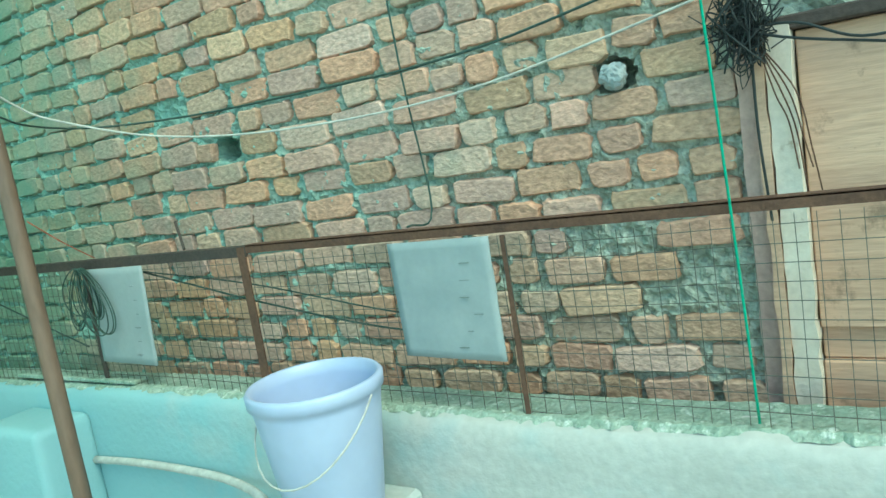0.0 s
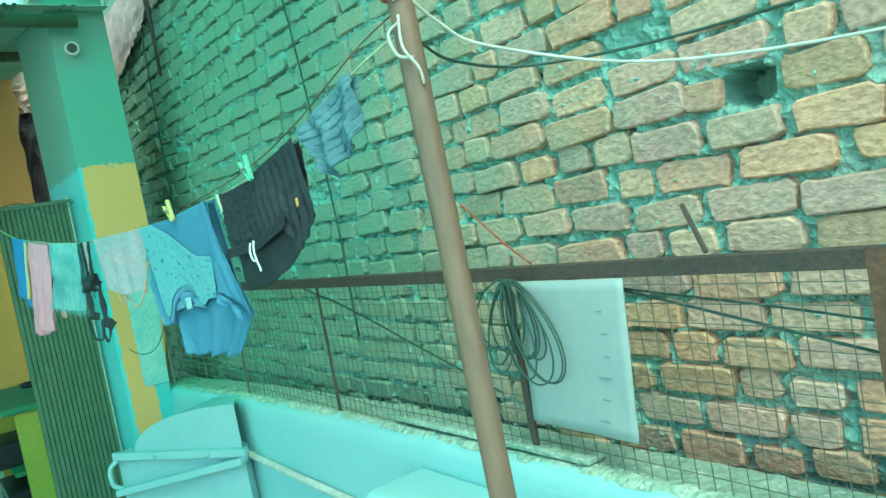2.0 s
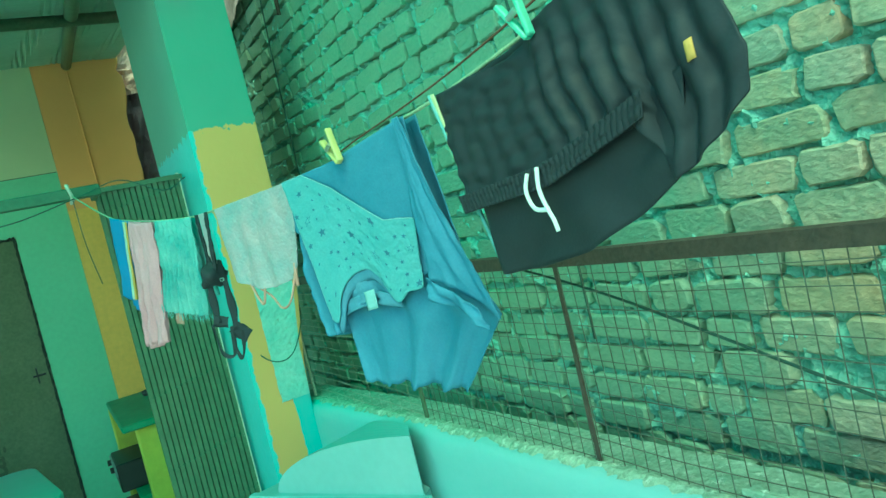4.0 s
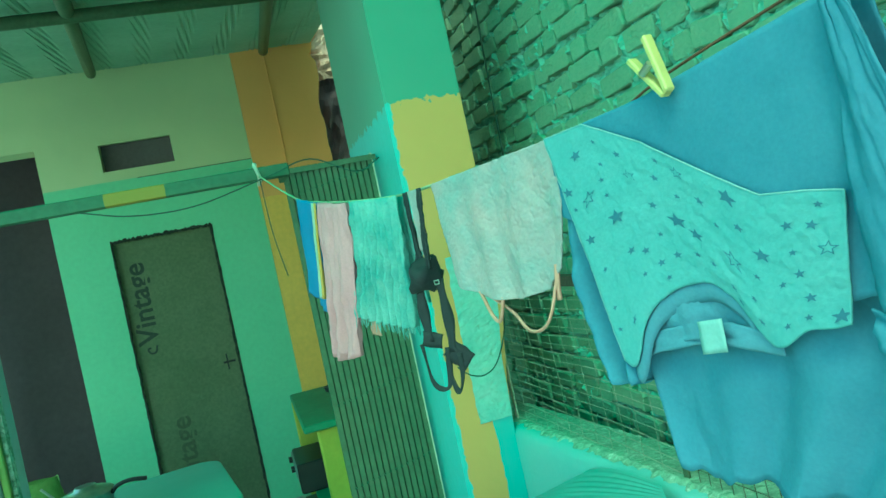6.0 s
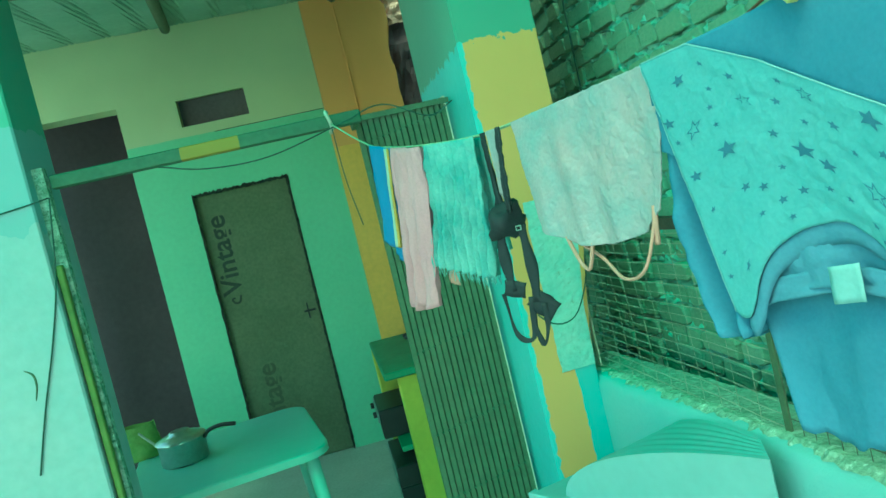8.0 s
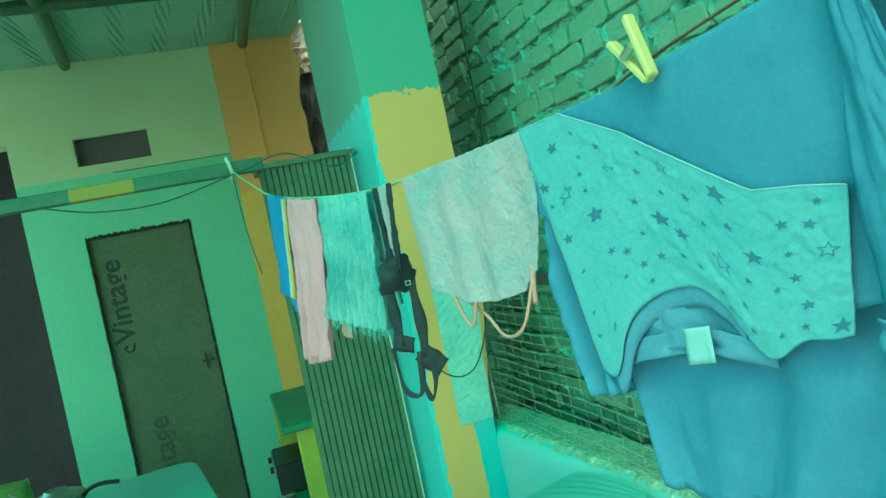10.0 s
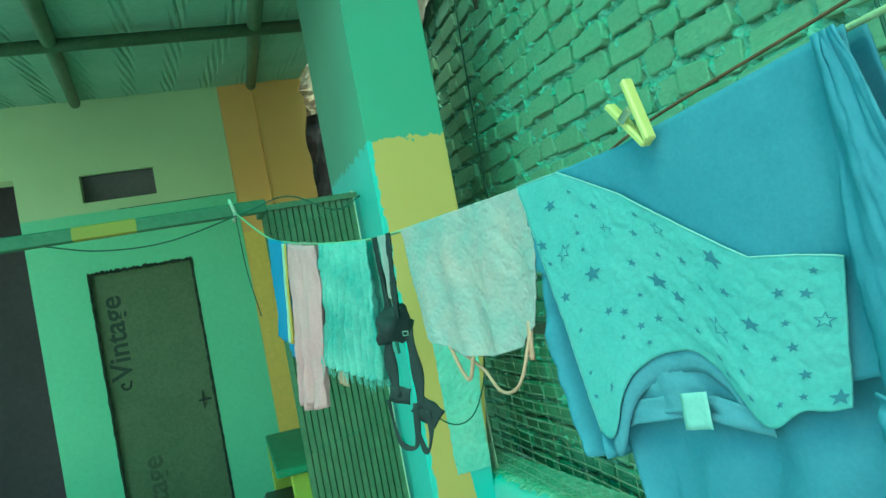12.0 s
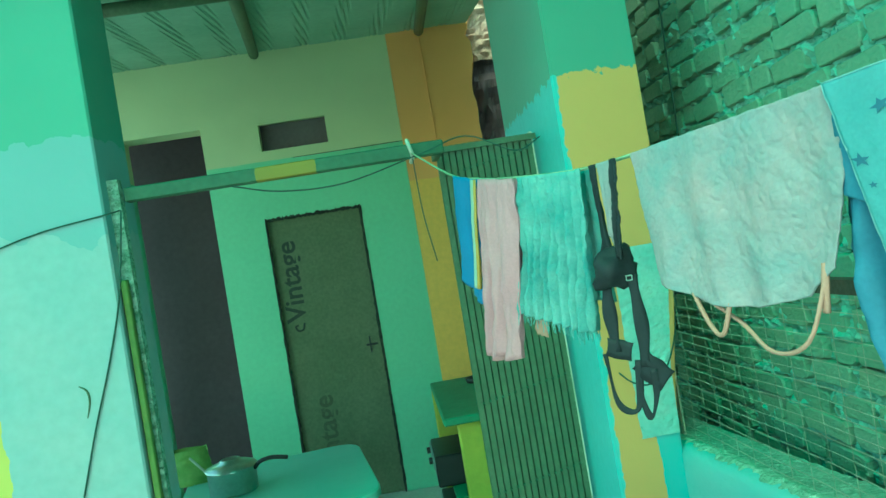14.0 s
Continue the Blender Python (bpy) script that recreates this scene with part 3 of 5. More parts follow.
def torn_edge(ax, a0, a1, b, seed, wide):
    """A ragged torn strip along an opening's edge, coloured dark for the gap's shade."""
    rnd = random.Random(seed)
    bm = bmesh.new()
    prev = None
    for i in range(71):
        s = a0 + (a1 - a0) * i / 70
        w = wide * rnd.uniform(0.15, 1.0)
        w2 = wide * rnd.uniform(0.1, 0.5)
        pts = [(b - w2, FY - 0.003), (b + w, FY - 0.004), (b + w, FY + 0.03), (b - w2, FY + 0.028)]
        row = [bm.verts.new((p, q, s) if ax == "z" else (s, q, p)) for p, q in pts]
        if prev:
            for k in range(4):
                bm.faces.new((prev[k], prev[(k + 1) % 4], row[(k + 1) % 4], row[k]))
        prev = row
    return bm


# Near-black torn strips: shade of the door gap is put into their colour.
part("torn_edge_shade", torn_edge("z", 0.0, 2.13, 0.058, 3, 0.014), GAP, wall_house)
part("torn_edge_shade", torn_edge("z", 0.0, 2.13, 0.748, 4, 0.018), GAP, wall_house)
part("torn_edge_shade", torn_edge("x", 0.057, 0.757, 2.126, 6, 0.022), GAP, wall_house)


def lettering(text, size, m, mat, parent, name="print"):
    cu = bpy.data.curves.new("tmp", "FONT")
    cu.body, cu.size, cu.extrude, cu.offset = text, size, 0.0006, size * 0.017
    tob = new("tmp", cu)
    dg = bpy.context.evaluated_depsgraph_get()
    me = bpy.data.meshes.new_from_object(tob.evaluated_get(dg))
    bpy.data.objects.remove(tob)
    me.transform(m)
    me.materials.clear()
    me.materials.append(mat)
    ob = new(name, me)
    ob.parent = parent
    ob.matrix_parent_inverse = parent.matrix_basis.inverted()
    return ob


lettering("Vintage", 0.20, Matrix.Translation((0.235, FY + 0.028, 1.36)) @ pose(0, 0, 0, 90, 0, 0) @ pose(0, 0, 0, 0, 0, 90), LETTER, leaf)
lettering("Vintage", 0.20, Matrix.Translation((0.325, FY + 0.028, 0.20)) @ pose(0, 0, 0, 90, 0, 0) @ pose(0, 0, 0, 0, 0, 90), FADED, leaf)
part("flourish", tube(bmesh.new(), smooth_path([(0.215, FY + 0.0285, 1.345), (0.20, FY + 0.0285, 1.30), (0.165, FY + 0.0285, 1.295), (0.15, FY + 0.0285, 1.325), (0.172, FY + 0.0285, 1.335)]), 0.0075, 5), LETTER, leaf, smooth=True)
part("bolt", boxes((0.637, 0.722, FY + 0.018, FY + 0.03, 1.10, 1.115), (0.662, 0.672, FY + 0.014, FY + 0.03, 1.05, 1.17)), GADGET, leaf, "black bolt")

# veranda roof: corrugated sheet on pipes
R0, R1 = (4.80, 2.93), (8.35, 3.40)


def roof_z(y):
    return R0[1] + (R1[1] - R0[1]) * (y - R0[0]) / (R1[0] - R0[0])


def roof_point(u, v):
    x = -1.7 + 3.46 * u
    y = R0[0] + (R1[0] - R0[0]) * v
    ph = ((x + 0.08 * (y - 8.0)) / 0.256 + 0.35) % 1.0
    rib = 0.0
    for c in (0.42, 0.58):
        rib += 0.009 * max(0.0, min(1.0, (0.045 - abs(ph - c)) / 0.02))
    return Vector((x, y, roof_z(y) + rib + 0.01 * nz(x, y, 0, 1.3)))


roof = part("veranda_roof", rough_grid(bmesh.new(), 620, 10, roof_point), ROOF)
roof.modifiers.new("thick", "SOLIDIFY").thickness = 0.003
tagged(roof, "green corrugated metal veranda roof", "roof", kind="structure")
for x, xn in ((0.185, 0.52), (1.388, 1.25)):
    p = part("roof_pipe", tube(bmesh.new(), [(xn, 4.75, roof_z(4.75) - 0.045), (x, 8.0, roof_z(8.0) - 0.035)], 0.036, 10), GATE, smooth=True)
    tagged(p, "dark green steel pipe under the veranda roof", "roof pipe", group="roof pipes")
for y, z, x1 in ((6.2, roof_z(6.2) - 0.06, 1.9), (4.83, 2.86, 1.60), (4.90, 3.12, 2.04)):
    p = part("roof_pipe", tube(bmesh.new(), [(-1.6, y, z), (x1, y, z)], 0.032, 10), GATE, smooth=True)
    tagged(p, "dark green steel pipe across the veranda", "roof pipe", group="roof pipes")
p = part("roof_pipe", tube(bmesh.new(), [(1.66, 4.86, 3.08), (1.98, 4.42, 3.62), (2.0, 4.2, 3.9)], 0.03, 10), GATE, smooth=True)
tagged(p, "slanting dark green steel pipe", "roof pipe", group="roof pipes")
p = part("wall_pipe", tube(bmesh.new(), [(2.0, 4.97, 3.14), (2.015, 5.00, 2.9), (2.02, 5.03, 2.62)], 0.016, 10, taper=lambda t: 1 - 0.5 * t), DARKIRON, smooth=True)
tagged(p, "dark iron pipe standing against the brick wall", "pipe")

# upright edge sheet over the upper pipe
bm = rough_grid(bmesh.new(), 90, 2, lambda u, v: Vector((-1.6 + 3.05 * u, 4.93 + 0.5 * v, 3.155 + 0.014 * math.sin(u * 3.05 / 0.076 * 6.28) + 0.02 * v)))
edge = part("edge_sheet", bm, ROOF)
edge.modifiers.new("thick", "SOLIDIFY").thickness = 0.003
tagged(edge, "strip of corrugated roof sheet on a pipe", "roof", kind="structure")

# unseen translucent green sheet, added over the yard to tint its light
SHEET = bpy.data.materials.new("translucent_sheet")
SHEET.use_nodes = True
sn = SHEET.node_tree
for k in list(sn.nodes):
    if k.type == "BSDF_PRINCIPLED":
        sn.nodes.remove(k)
tr1 = sn.nodes.new("ShaderNodeBsdfTransparent")
tr1.inputs["Color"].default_value = (0.11, 0.60, 0.38, 1)
tl1 = sn.nodes.new("ShaderNodeBsdfTranslucent")
tl1.inputs["Color"].default_value = (0.11, 0.58, 0.36, 1)
mix1 = sn.nodes.new("ShaderNodeMixShader")
mix1.inputs["Fac"].default_value = 0.3
sn.links.new(tr1.outputs[0], mix1.inputs[1])
sn.links.new(tl1.outputs[0], mix1.inputs[2])
sn.links.new(mix1.outputs[0], sn.nodes["Material Output"].inputs["Surface"])
bm = rough_grid(bmesh.new(), 170, 4, lambda u, v: Vector((-3.2 + 5.18 * u, 1.9 + 3.05 * v, 4.1 - 0.77 * v + 0.012 * math.sin(u * 5.2 / 0.1 * 6.28))))
canopy = part("tint_sheet", bm, SHEET)
tagged(canopy, "unseen translucent green corrugated sheet added to tint the yard light", "canopy", kind="structure")

# ---------------------------------------------------------------- gate, rail
gate = thing("folding_gate", "dark green folding steel gate pushed together", "gate", (1.31, 5.26, 0))
for i in range(15):
    x = 1.128 + 0.0232 * i
    bm = boxes((x - 0.0095, x + 0.0095, 5.245, 5.252, 0.03, 2.035), (x - 0.0095, x - 0.006, 5.252, 5.275, 0.03, 2.035), (x + 0.006, x + 0.0095, 5.252, 5.275, 0.03, 2.035))
    part("bar", bm, GATE, gate)
for z in (0.55, 0.80, 1.12, 1.93):
    for i in range(14):
        x = 1.1396 + 0.0232 * i
        bm = bmesh.new()
        bmesh.ops.create_icosphere(bm, subdivisions=1, radius=0.006, matrix=Matrix.Translation((x, 5.243, z + 0.004 * i)))
        part("rivet", bm, RAILPAINT, gate)
part("backing", boxes((1.120, 1.458, 5.28, 5.285, 0.03, 2.03)), GATE, gate)
rail_g = thing("gate_rail", "green painted steel gate rail with a yellow stretch", "gate rail", (0.12, 5.03, 1.98))
part("bar", boxes((0.118, 1.125, 5.012, 5.052, 1.980, 2.024), bevel=0.004), RAILPAINT, rail_g)
part("bracket", boxes((1.098, 1.122, 5.055, 5.232, 1.984, 2.020), bevel=0.003), GATE, rail_g, "flat end bracket")
rail_h = part("gate_rail", boxes((1.125, 1.478, 5.235, 5.24, 2.012, 2.032), bevel=0.001), GATE)
tagged(rail_h, "dark green gate guide over the folding gate", "gate rail")

# ---------------------------------------------------------------- veranda furniture
table = thing("plastic_table", "turquoise moulded plastic table with rounded corners", "table", (0.22, 6.12, 0))
TM = Matrix.Translation((0.22, 6.12, 0)) @ pose(0, 0, 0, 0, 0, 9)


def rounded_slab(bm, hx, hy, r, z0, z1, m, n=8):
    ring = []
    for cx, cy, a0 in ((hx - r, hy - r, 0), (-hx + r, hy - r, 90), (-hx + r, -hy + r, 180), (hx - r, -hy + r, 270)):
        for k in range(n + 1):
            a = radians(a0 + 90 * k / n)
            ring.append((cx + r * math.cos(a), cy + r * math.sin(a)))
    lo = [bm.verts.new(m @ Vector((x, y, z0))) for x, y in ring]
    hi = [bm.verts.new(m @ Vector((x, y, z1 - 0.006))) for x, y in ring]
    top = [bm.verts.new(m @ Vector((x * 0.985, y * 0.985, z1))) for x, y in ring]
    for a, b in ((lo, hi), (hi, top)):
        for k in range(len(ring)):
            bm.faces.new((a[k], a[(k + 1) % len(ring)], b[(k + 1) % len(ring)], b[k]))
    bm.faces.new(lo[::-1])
    bm.faces.new(top)
    return bm


part("tabletop", rounded_slab(bmesh.new(), 0.43, 0.50, 0.13, 0.715, 0.75, TM), TABLE, table)
for sx in (-1, 1):
    for sy in (-1, 1):
        a, b = TM @ Vector((sx * 0.34, sy * 0.41, 0.72)), TM @ Vector((sx * 0.38, sy * 0.45, 0.0))
        part("leg", tube(bmesh.new(), [a, b], 0.032, 10, taper=lambda t: 1 - 0.3 * t), TABLE, table, smooth=True)

pot = thing("saucepan", "steel saucepan with a lid and long handle on the table", "saucepan", (0.03, 6.12, 0.751))
bm = bmesh.new()
lathe(bm, [(0.0, 0.0), (0.100, 0.0), (0.108, 0.008), (0.110, 0.105), (0.116, 0.112), (0.110, 0.112), (0.104, 0.02), (0, 0.015)], 36, (0.03, 6.12, 0.751))
part("pan", bm, STEEL, pot, smooth=True)
bm = bmesh.new()
lathe(bm, [(0.118, 0.113), (0.114, 0.120), (0.085, 0.132), (0.05, 0.138), (0.046, 0.150), (0.040, 0.152), (0.0, 0.150)], 36, (0.03, 6.12, 0.751))
part("lid", bm, STEEL, pot, smooth=True)
bm = tube(bmesh.new(), smooth_path([(0.138, 6.10, 0.845), (0.17, 6.09, 0.872), (0.23, 6.07, 0.885), (0.30, 6.05, 0.878)]), 0.010, 8)
part("handle", bm, GADGET, pot, "black handle", smooth=True)
part("rod", tube(bmesh.new(), [(-0.085, 6.12, 0.86), (-0.15, 6.13, 0.935)], 0.006, 6), WHITECABLE, pot, "pale spoon handle")

bag = thing("shopping_bag", "crumpled green bag standing on the table", "bag", (-0.23, 6.42, 0.75))
bm = rough_grid(bmesh.new(), 20, 16, lambda u, v: Vector((-0.235 + (0.105 + 0.012 * nz(u * 3, v * 3, 5, 2)) * math.cos(u * 6.2832) * (1 - 0.15 * v), 6.42 + (0.06 + 0.012 * nz(u * 4, v * 3, 1, 2)) * math.sin(u * 6.2832) * (1 - 0.2 * v), 0.752 + 0.17 * v + 0.012 * nz(u * 6, v, 0, 1.5))))
part("body", bm, BAGGREEN, bag, smooth=True)

counter = thing("masonry_counter", "yellow masonry counter with a green top and open shelf", "counter", (1.3, 6.85, 0))
part("top", boxes((1.03, 1.50, 6.30, 7.45, 0.82, 0.86), bevel=0.008), CABGREEN, counter, "green painted top")
part("end_wall", boxes((1.10, 1.50, 6.34, 6.42, 0.0, 0.82), bevel=0.008), CABYELLOW, counter)
part("end_wall", boxes((1.03, 1.50, 7.34, 7.42, 0.0, 0.82), bevel=0.008), CABYELLOW, counter)
part("back_wall", boxes((1.40, 1.50, 6.42, 7.34, 0.0, 0.82)), CABYELLOW, counter)
part("shelf", boxes((1.04, 1.40, 6.42, 7.34, 0.40, 0.43), bevel=0.003), CABGREEN, counter)
stove = thing("stove", "small black and grey stove on the counter shelf", "stove", (1.05, 6.85, 0.43))
part("body", boxes((0.965, 1.25, 6.62, 7.05, 0.432, 0.60), bevel=0.008), GADGET, stove)
stove_panel = part("panel", boxes((0.955, 0.966, 6.63, 7.04, 0.53, 0.585), bevel=0.002), SILVER, stove, "grey front panel")
for yy in (6.72, 6.95):
    part("knob", tube(bmesh.new(), [(0.957, yy, 0.56), (0.935, yy, 0.56)], 0.018, 12), GADGET, stove_panel)
for i, (zz, hh) in enumerate(((0.001, 0.16), (0.162, 0.12))):
    jarbox = thing("crate", "dark crate under the counter shelf", "crate", (1.1, 6.8, zz), group="crates")
    part("body", boxes((0.985, 1.3, 6.55, 7.1, zz, zz + hh), bevel=0.006), GADGET, jarbox)
    part("band", boxes((0.978, 0.986, 6.56, 7.09, zz + hh * 0.55, zz + hh * 0.85), bevel=0.001), SILVER, jarbox)
cup = thing("small_pan", "small dark pan on the counter top", "pan", (1.31, 7.2, 0.861))
bm = bmesh.new()
lathe(bm, [(0, 0), (0.06, 0), (0.07, 0.03), (0.064, 0.03), (0.055, 0.006), (0, 0.006)], 24, (1.31, 7.2, 0.861))
part("pan", bm, GADGET, cup, smooth=True)

# ---------------------------------------------------------------- fence on the parapet
fence = thing("mesh_fence", "welded wire mesh in a rusty angle-iron frame on the parapet", "fence", (MX, 2.0, 1.0))
part("top_rail", boxes((MX - 0.003, MX + 0.003, 1.36, 5.22, 1.446, 1.474), (MX - 0.003, MX + 0.028, 1.36, 5.22, 1.471, 1.476)), DARKIRON, fence)
part("top_rail", boxes((MX - 0.003, MX + 0.003, -1.6, 1.36, 1.456, 1.478), (MX - 0.003, MX + 0.030, -1.6, 1.36, 1.475, 1.480)), IRON, fence)
part("post", boxes((MX - 0.004, MX + 0.001, 1.366, 1.392, 1.0, 1.475), (MX - 0.004, MX + 0.024, 1.392, 1.396, 1.0, 1.475)), IRON, fence)
part("post", boxes((MX - 0.002, MX + 0.003, 3.122, 3.133, 0.97, 1.45)), DARKIRON, fence)
part("post", boxes((MX - 0.002, MX + 0.003, 2.165, 2.183, 1.0, 1.45)), DARKIRON, fence)
part("post", boxes((MX - 0.002, MX + 0.002, 0.541, 0.553, 1.02, 1.45)), IRON, fence)
part("post", boxes((MX - 0.003, MX + 0.003, 5.03, 5.05, 0.92, 1.45)), JAMB, fence, "pale end post")
part("post", boxes((MX - 0.003, MX + 0.003, 3.925, 3.945, 0.94, 1.45)), GATE, fence)


def wires(bm, y0, y1, dy, dz, seed):
    rnd = random.Random(seed)
    r = 0.0011
    n = int((y1 - y0) / dy)
    ph = rnd.uniform(0, 9)

    def sag(y, z):
        return Vector((MX + 0.012 * nz(y, z, ph, 2.2), y, z + 0.008 * nz(y, z, ph + 4, 2.5)))

    for i in range(n + 1):
        y = y0 + (y1 - y0) * i / n
        top, bot = 1.448, par_top(y) - 0.004
        tube(bm, [sag(y, bot + (top - bot) * k / 5) for k in range(6)], 0.0007 if y0 > 3.9 else 0.0010, 4, False)
    z = 1.43
    while z > 0.93:
        a, b = y0, y1
        ys = [a + (b - a) * k / 24 for k in range(25)]
        pts = [sag(y, z) for y in ys if z > par_top(y)]
        if len(pts) > 2:
            tube(bm, pts, r, 4, False)
        z -= dz
    return bm


for y0, y1, dy, dz in ((-1.6, 0.54, 0.036, 0.036), (0.56, 1.352, 0.034, 0.036), (1.396, 2.165, 0.034, 0.036), (2.183, 3.12, 0.034, 0.036), (3.136, 3.925, 0.036, 0.036), (3.945, 5.03, 0.09, 0.028)):
    w = part("wire_mesh", wires(bmesh.new(), y0, y1, dy, dz, y0), PALEWIRE if y0 > 3.9 else WIRE, fence)
    w["kind"] = "stuff"

for name, y0, y1, z0, z1, tilt in (("a", 1.832, 2.128, 1.118, 1.446, 0.026), ("b", 0.577, 0.858, 1.163, 1.452, -0.003)):
    bm = rough_grid(bmesh.new(), 14, 14, lambda u, v: Vector((1.747 + 0.004 * nz(u * 2, v * 2, y0, 2) + 0.004 * (1 - v) * u, y0 + (y1 - y0) * u + tilt * (1 - v), z0 + (z1 - z0) * v + 0.008 * (u - 0.3) * (1 - v))))
    s = part("foam_sheet", bm, FOAM, smooth=True)
    s.modifiers.new("thick", "SOLIDIFY").thickness = 0.004
    tagged(s, "white foam sheet tied to the wire mesh", "sheet", group="foam sheets")
    rs = random.Random(len(name) + int(y0 * 10))
    for k in range(6):
        yy, zz, ln = rs.uniform(y0 + 0.02, y0 + 0.30 * (y1 - y0)) + 0.02, z0 + (z1 - z0) * (0.1 + 0.14 * k), rs.uniform(0.010, 0.030)
        # Each slit is a thin bar with the slit's shadow put into its colour.
        part("slit", boxes((1.7405, 1.7425, yy, yy + ln, zz, zz + 0.0022)), SLIT, s, "short bar painted as a slit's shadow")

stick = part("loose_stick", tube(bmesh.new(), [(1.83, 1.735, 1.565), (1.80, 1.68, 1.478)], 0.005, 6), DARKIRON)
tagged(stick, "short stick leaning on the fence rail", "stick")
ply = part("plank", boxes((1.74, 1.80, 2.0, 2.75, 1.044, 1.058), bevel=0.003), LEDGE)
tagged(ply, "weathered plank lying on the parapet", "plank")

# ---------------------------------------------------------------- pole, bucket, bin
pole = part("washing_pole", tube(bmesh.new(), [(1.408, 1.840, -0.02), (1.460, 1.949, 1.1), (1.502, 2.037, 2.0), (1.540, 2.118, 2.85)], 0.0250, 24), POLE, smooth=True)
tagged(pole, "brown painted steel washing pole standing by the parapet", "pole")


def bucket_at(cx, cy, z0):
    b = thing("bucket", "pale blue plastic bucket on a plaster support", "bucket", (cx, cy, z0))
    bm = bmesh.new()
    lathe(bm, [(0.0, 0.004), (0.108, 0.0), (0.113, 0.006), (0.150, 0.285), (0.152, 0.30), (0.160, 0.302), (0.162, 0.328), (0.156, 0.336), (0.148, 0.334), (0.146, 0.30), (0.109, 0.012), (0, 0.012)], 56, (cx, cy, z0))
    part("body", bm, PLASTIC, b, smooth=True)
    pts = []
    for k in range(17):
        a = math.pi * k / 16
        pts.append((cx - 0.165 * math.sin(a) * 0.95 - 0.0, cy + 0.166 * math.cos(a), z0 + 0.305 - 0.17 * math.sin(a)))
    part("handle", tube(bmesh.new(), pts, 0.0025, 6), WHITECABLE, b, "thin wire handle", smooth=True)
    return b


bucket_at(1.535, 0.975, 0.846)

bin_ = thing("storage_bin", "grey sheet-metal bin with a curved turquoise lid", "bin", (1.5, 4.1, 0))
BP0, BDIR, BZ = Vector((1.650, 3.85, 0)), Vector((-0.486, 0.874, 0)), 0.812
BL, BA, BH = 0.72, 0.60, 0.185   # length of the side, reach of the lid along it, height of the lid


def side_at(s, z, out=0.0):
    """A point on the bin's side panel, s metres from its back corner."""
    return BP0 + BDIR * s + Vector((-0.874, -0.486, 0)) * out + Vector((0, 0, z))


def arc(t):
    return BA * math.sin(t * math.pi / 2), BZ + BH * math.cos(t * math.pi / 2)


bm = bmesh.new()
prev = None
for i in range(33):
    s, z = arc(i / 32)
    p = side_at(s, z)
    row = [bm.verts.new((p.x + (1.695 - p.x) * k / 24, p.y + 0.10 * k / 24, p.z + 0.0012 * math.sin(k * 1.6))) for k in range(25)]
    if prev:
        for k in range(24):
            bm.faces.new((prev[k], prev[k + 1], row[k + 1], row[k]))
    prev = row
part("lid", bm, BINLID, bin_, "ribbed curved lid", smooth=True)
bm = bmesh.new()
bm.faces.new([bm.verts.new(side_at(*arc(i / 32), 0.002)) for i in range(33)] + [bm.verts.new(side_at(0, BZ, 0.002))])
part("lid_side", bm, BIN, bin_, "flat grey side of the lid").modifiers.new("thick", "SOLIDIFY").thickness = 0.004


def side_bar(s0, z0, s1, z1, h, d):
    bm = bmesh.new()
    v = [[bm.verts.new(side_at(s, z, o)) for s, z in ((s0, z0 - h / 2), (s1, z1 - h / 2), (s1, z1 + h / 2), (s0, z0 + h / 2))] for o in (0.0, d)]
    bm.faces.new(v[0][::-1])
    bm.faces.new(v[1])
    for k in range(4):
        bm.faces.new((v[0][k], v[0][(k + 1) % 4], v[1][(k + 1) % 4], v[1][k]))
    bmesh.ops.bevel(bm, geom=bm.edges[:], offset=0.003, segments=1, affect="EDGES")
    return bm


rim = part("rim", side_bar(-0.03, BZ - 0.012, BL, BZ - 0.012, 0.034, 0.03), BIN, bin_)
part("rim", side_bar(-0.02, BZ - 0.04, BL, BZ - 0.175, 0.03, 0.05), BIN, bin_)
bm = bmesh.new()
foot = [side_at(0, 0), side_at(BL, 0), Vector((1.695, BP0.y + BDIR.y * BL + 0.1, 0)), Vector((1.695, BP0.y + 0.05, 0))]
lo, hi = [bm.verts.new(p) for p in foot], [bm.verts.new(p + Vector((0, 0, BZ - 0.004))) for p in foot]
bm.faces.new(lo[::-1])
bm.faces.new(hi)
for k in range(4):
    bm.faces.new((lo[k], lo[(k + 1) % 4], hi[(k + 1) % 4], hi[k]))
part("body", bm, BIN, bin_)
for s in (0.16, 0.46):
    bm = bmesh.new()
    bmesh.ops.create_icosphere(bm, subdivisions=2, radius=0.010, matrix=Matrix.Translation(side_at(s, BZ - 0.012, 0.032)))
    part("rivet", bm, SILVER, rim, smooth=True)
bm = tube(bmesh.new(), smooth_path([side_at(BL - 0.02, BZ - 0.03, 0.02), side_at(BL + 0.0, BZ - 0.06, 0.05), side_at(BL + 0.0, BZ - 0.13, 0.05), side_at(BL - 0.02, BZ - 0.16, 0.02)]), 0.011, 8)
part("handle", bm, BIN, bin_, smooth=True)

pipe = cable("drain_pipe", [(1.688, 4.2, 0.77), (1.688, 3.0, 0.755), (1.688, 2.62, 0.76)], 0.013, WHITECABLE, "white plastic pipe along the parapet", "pipe", n=10)
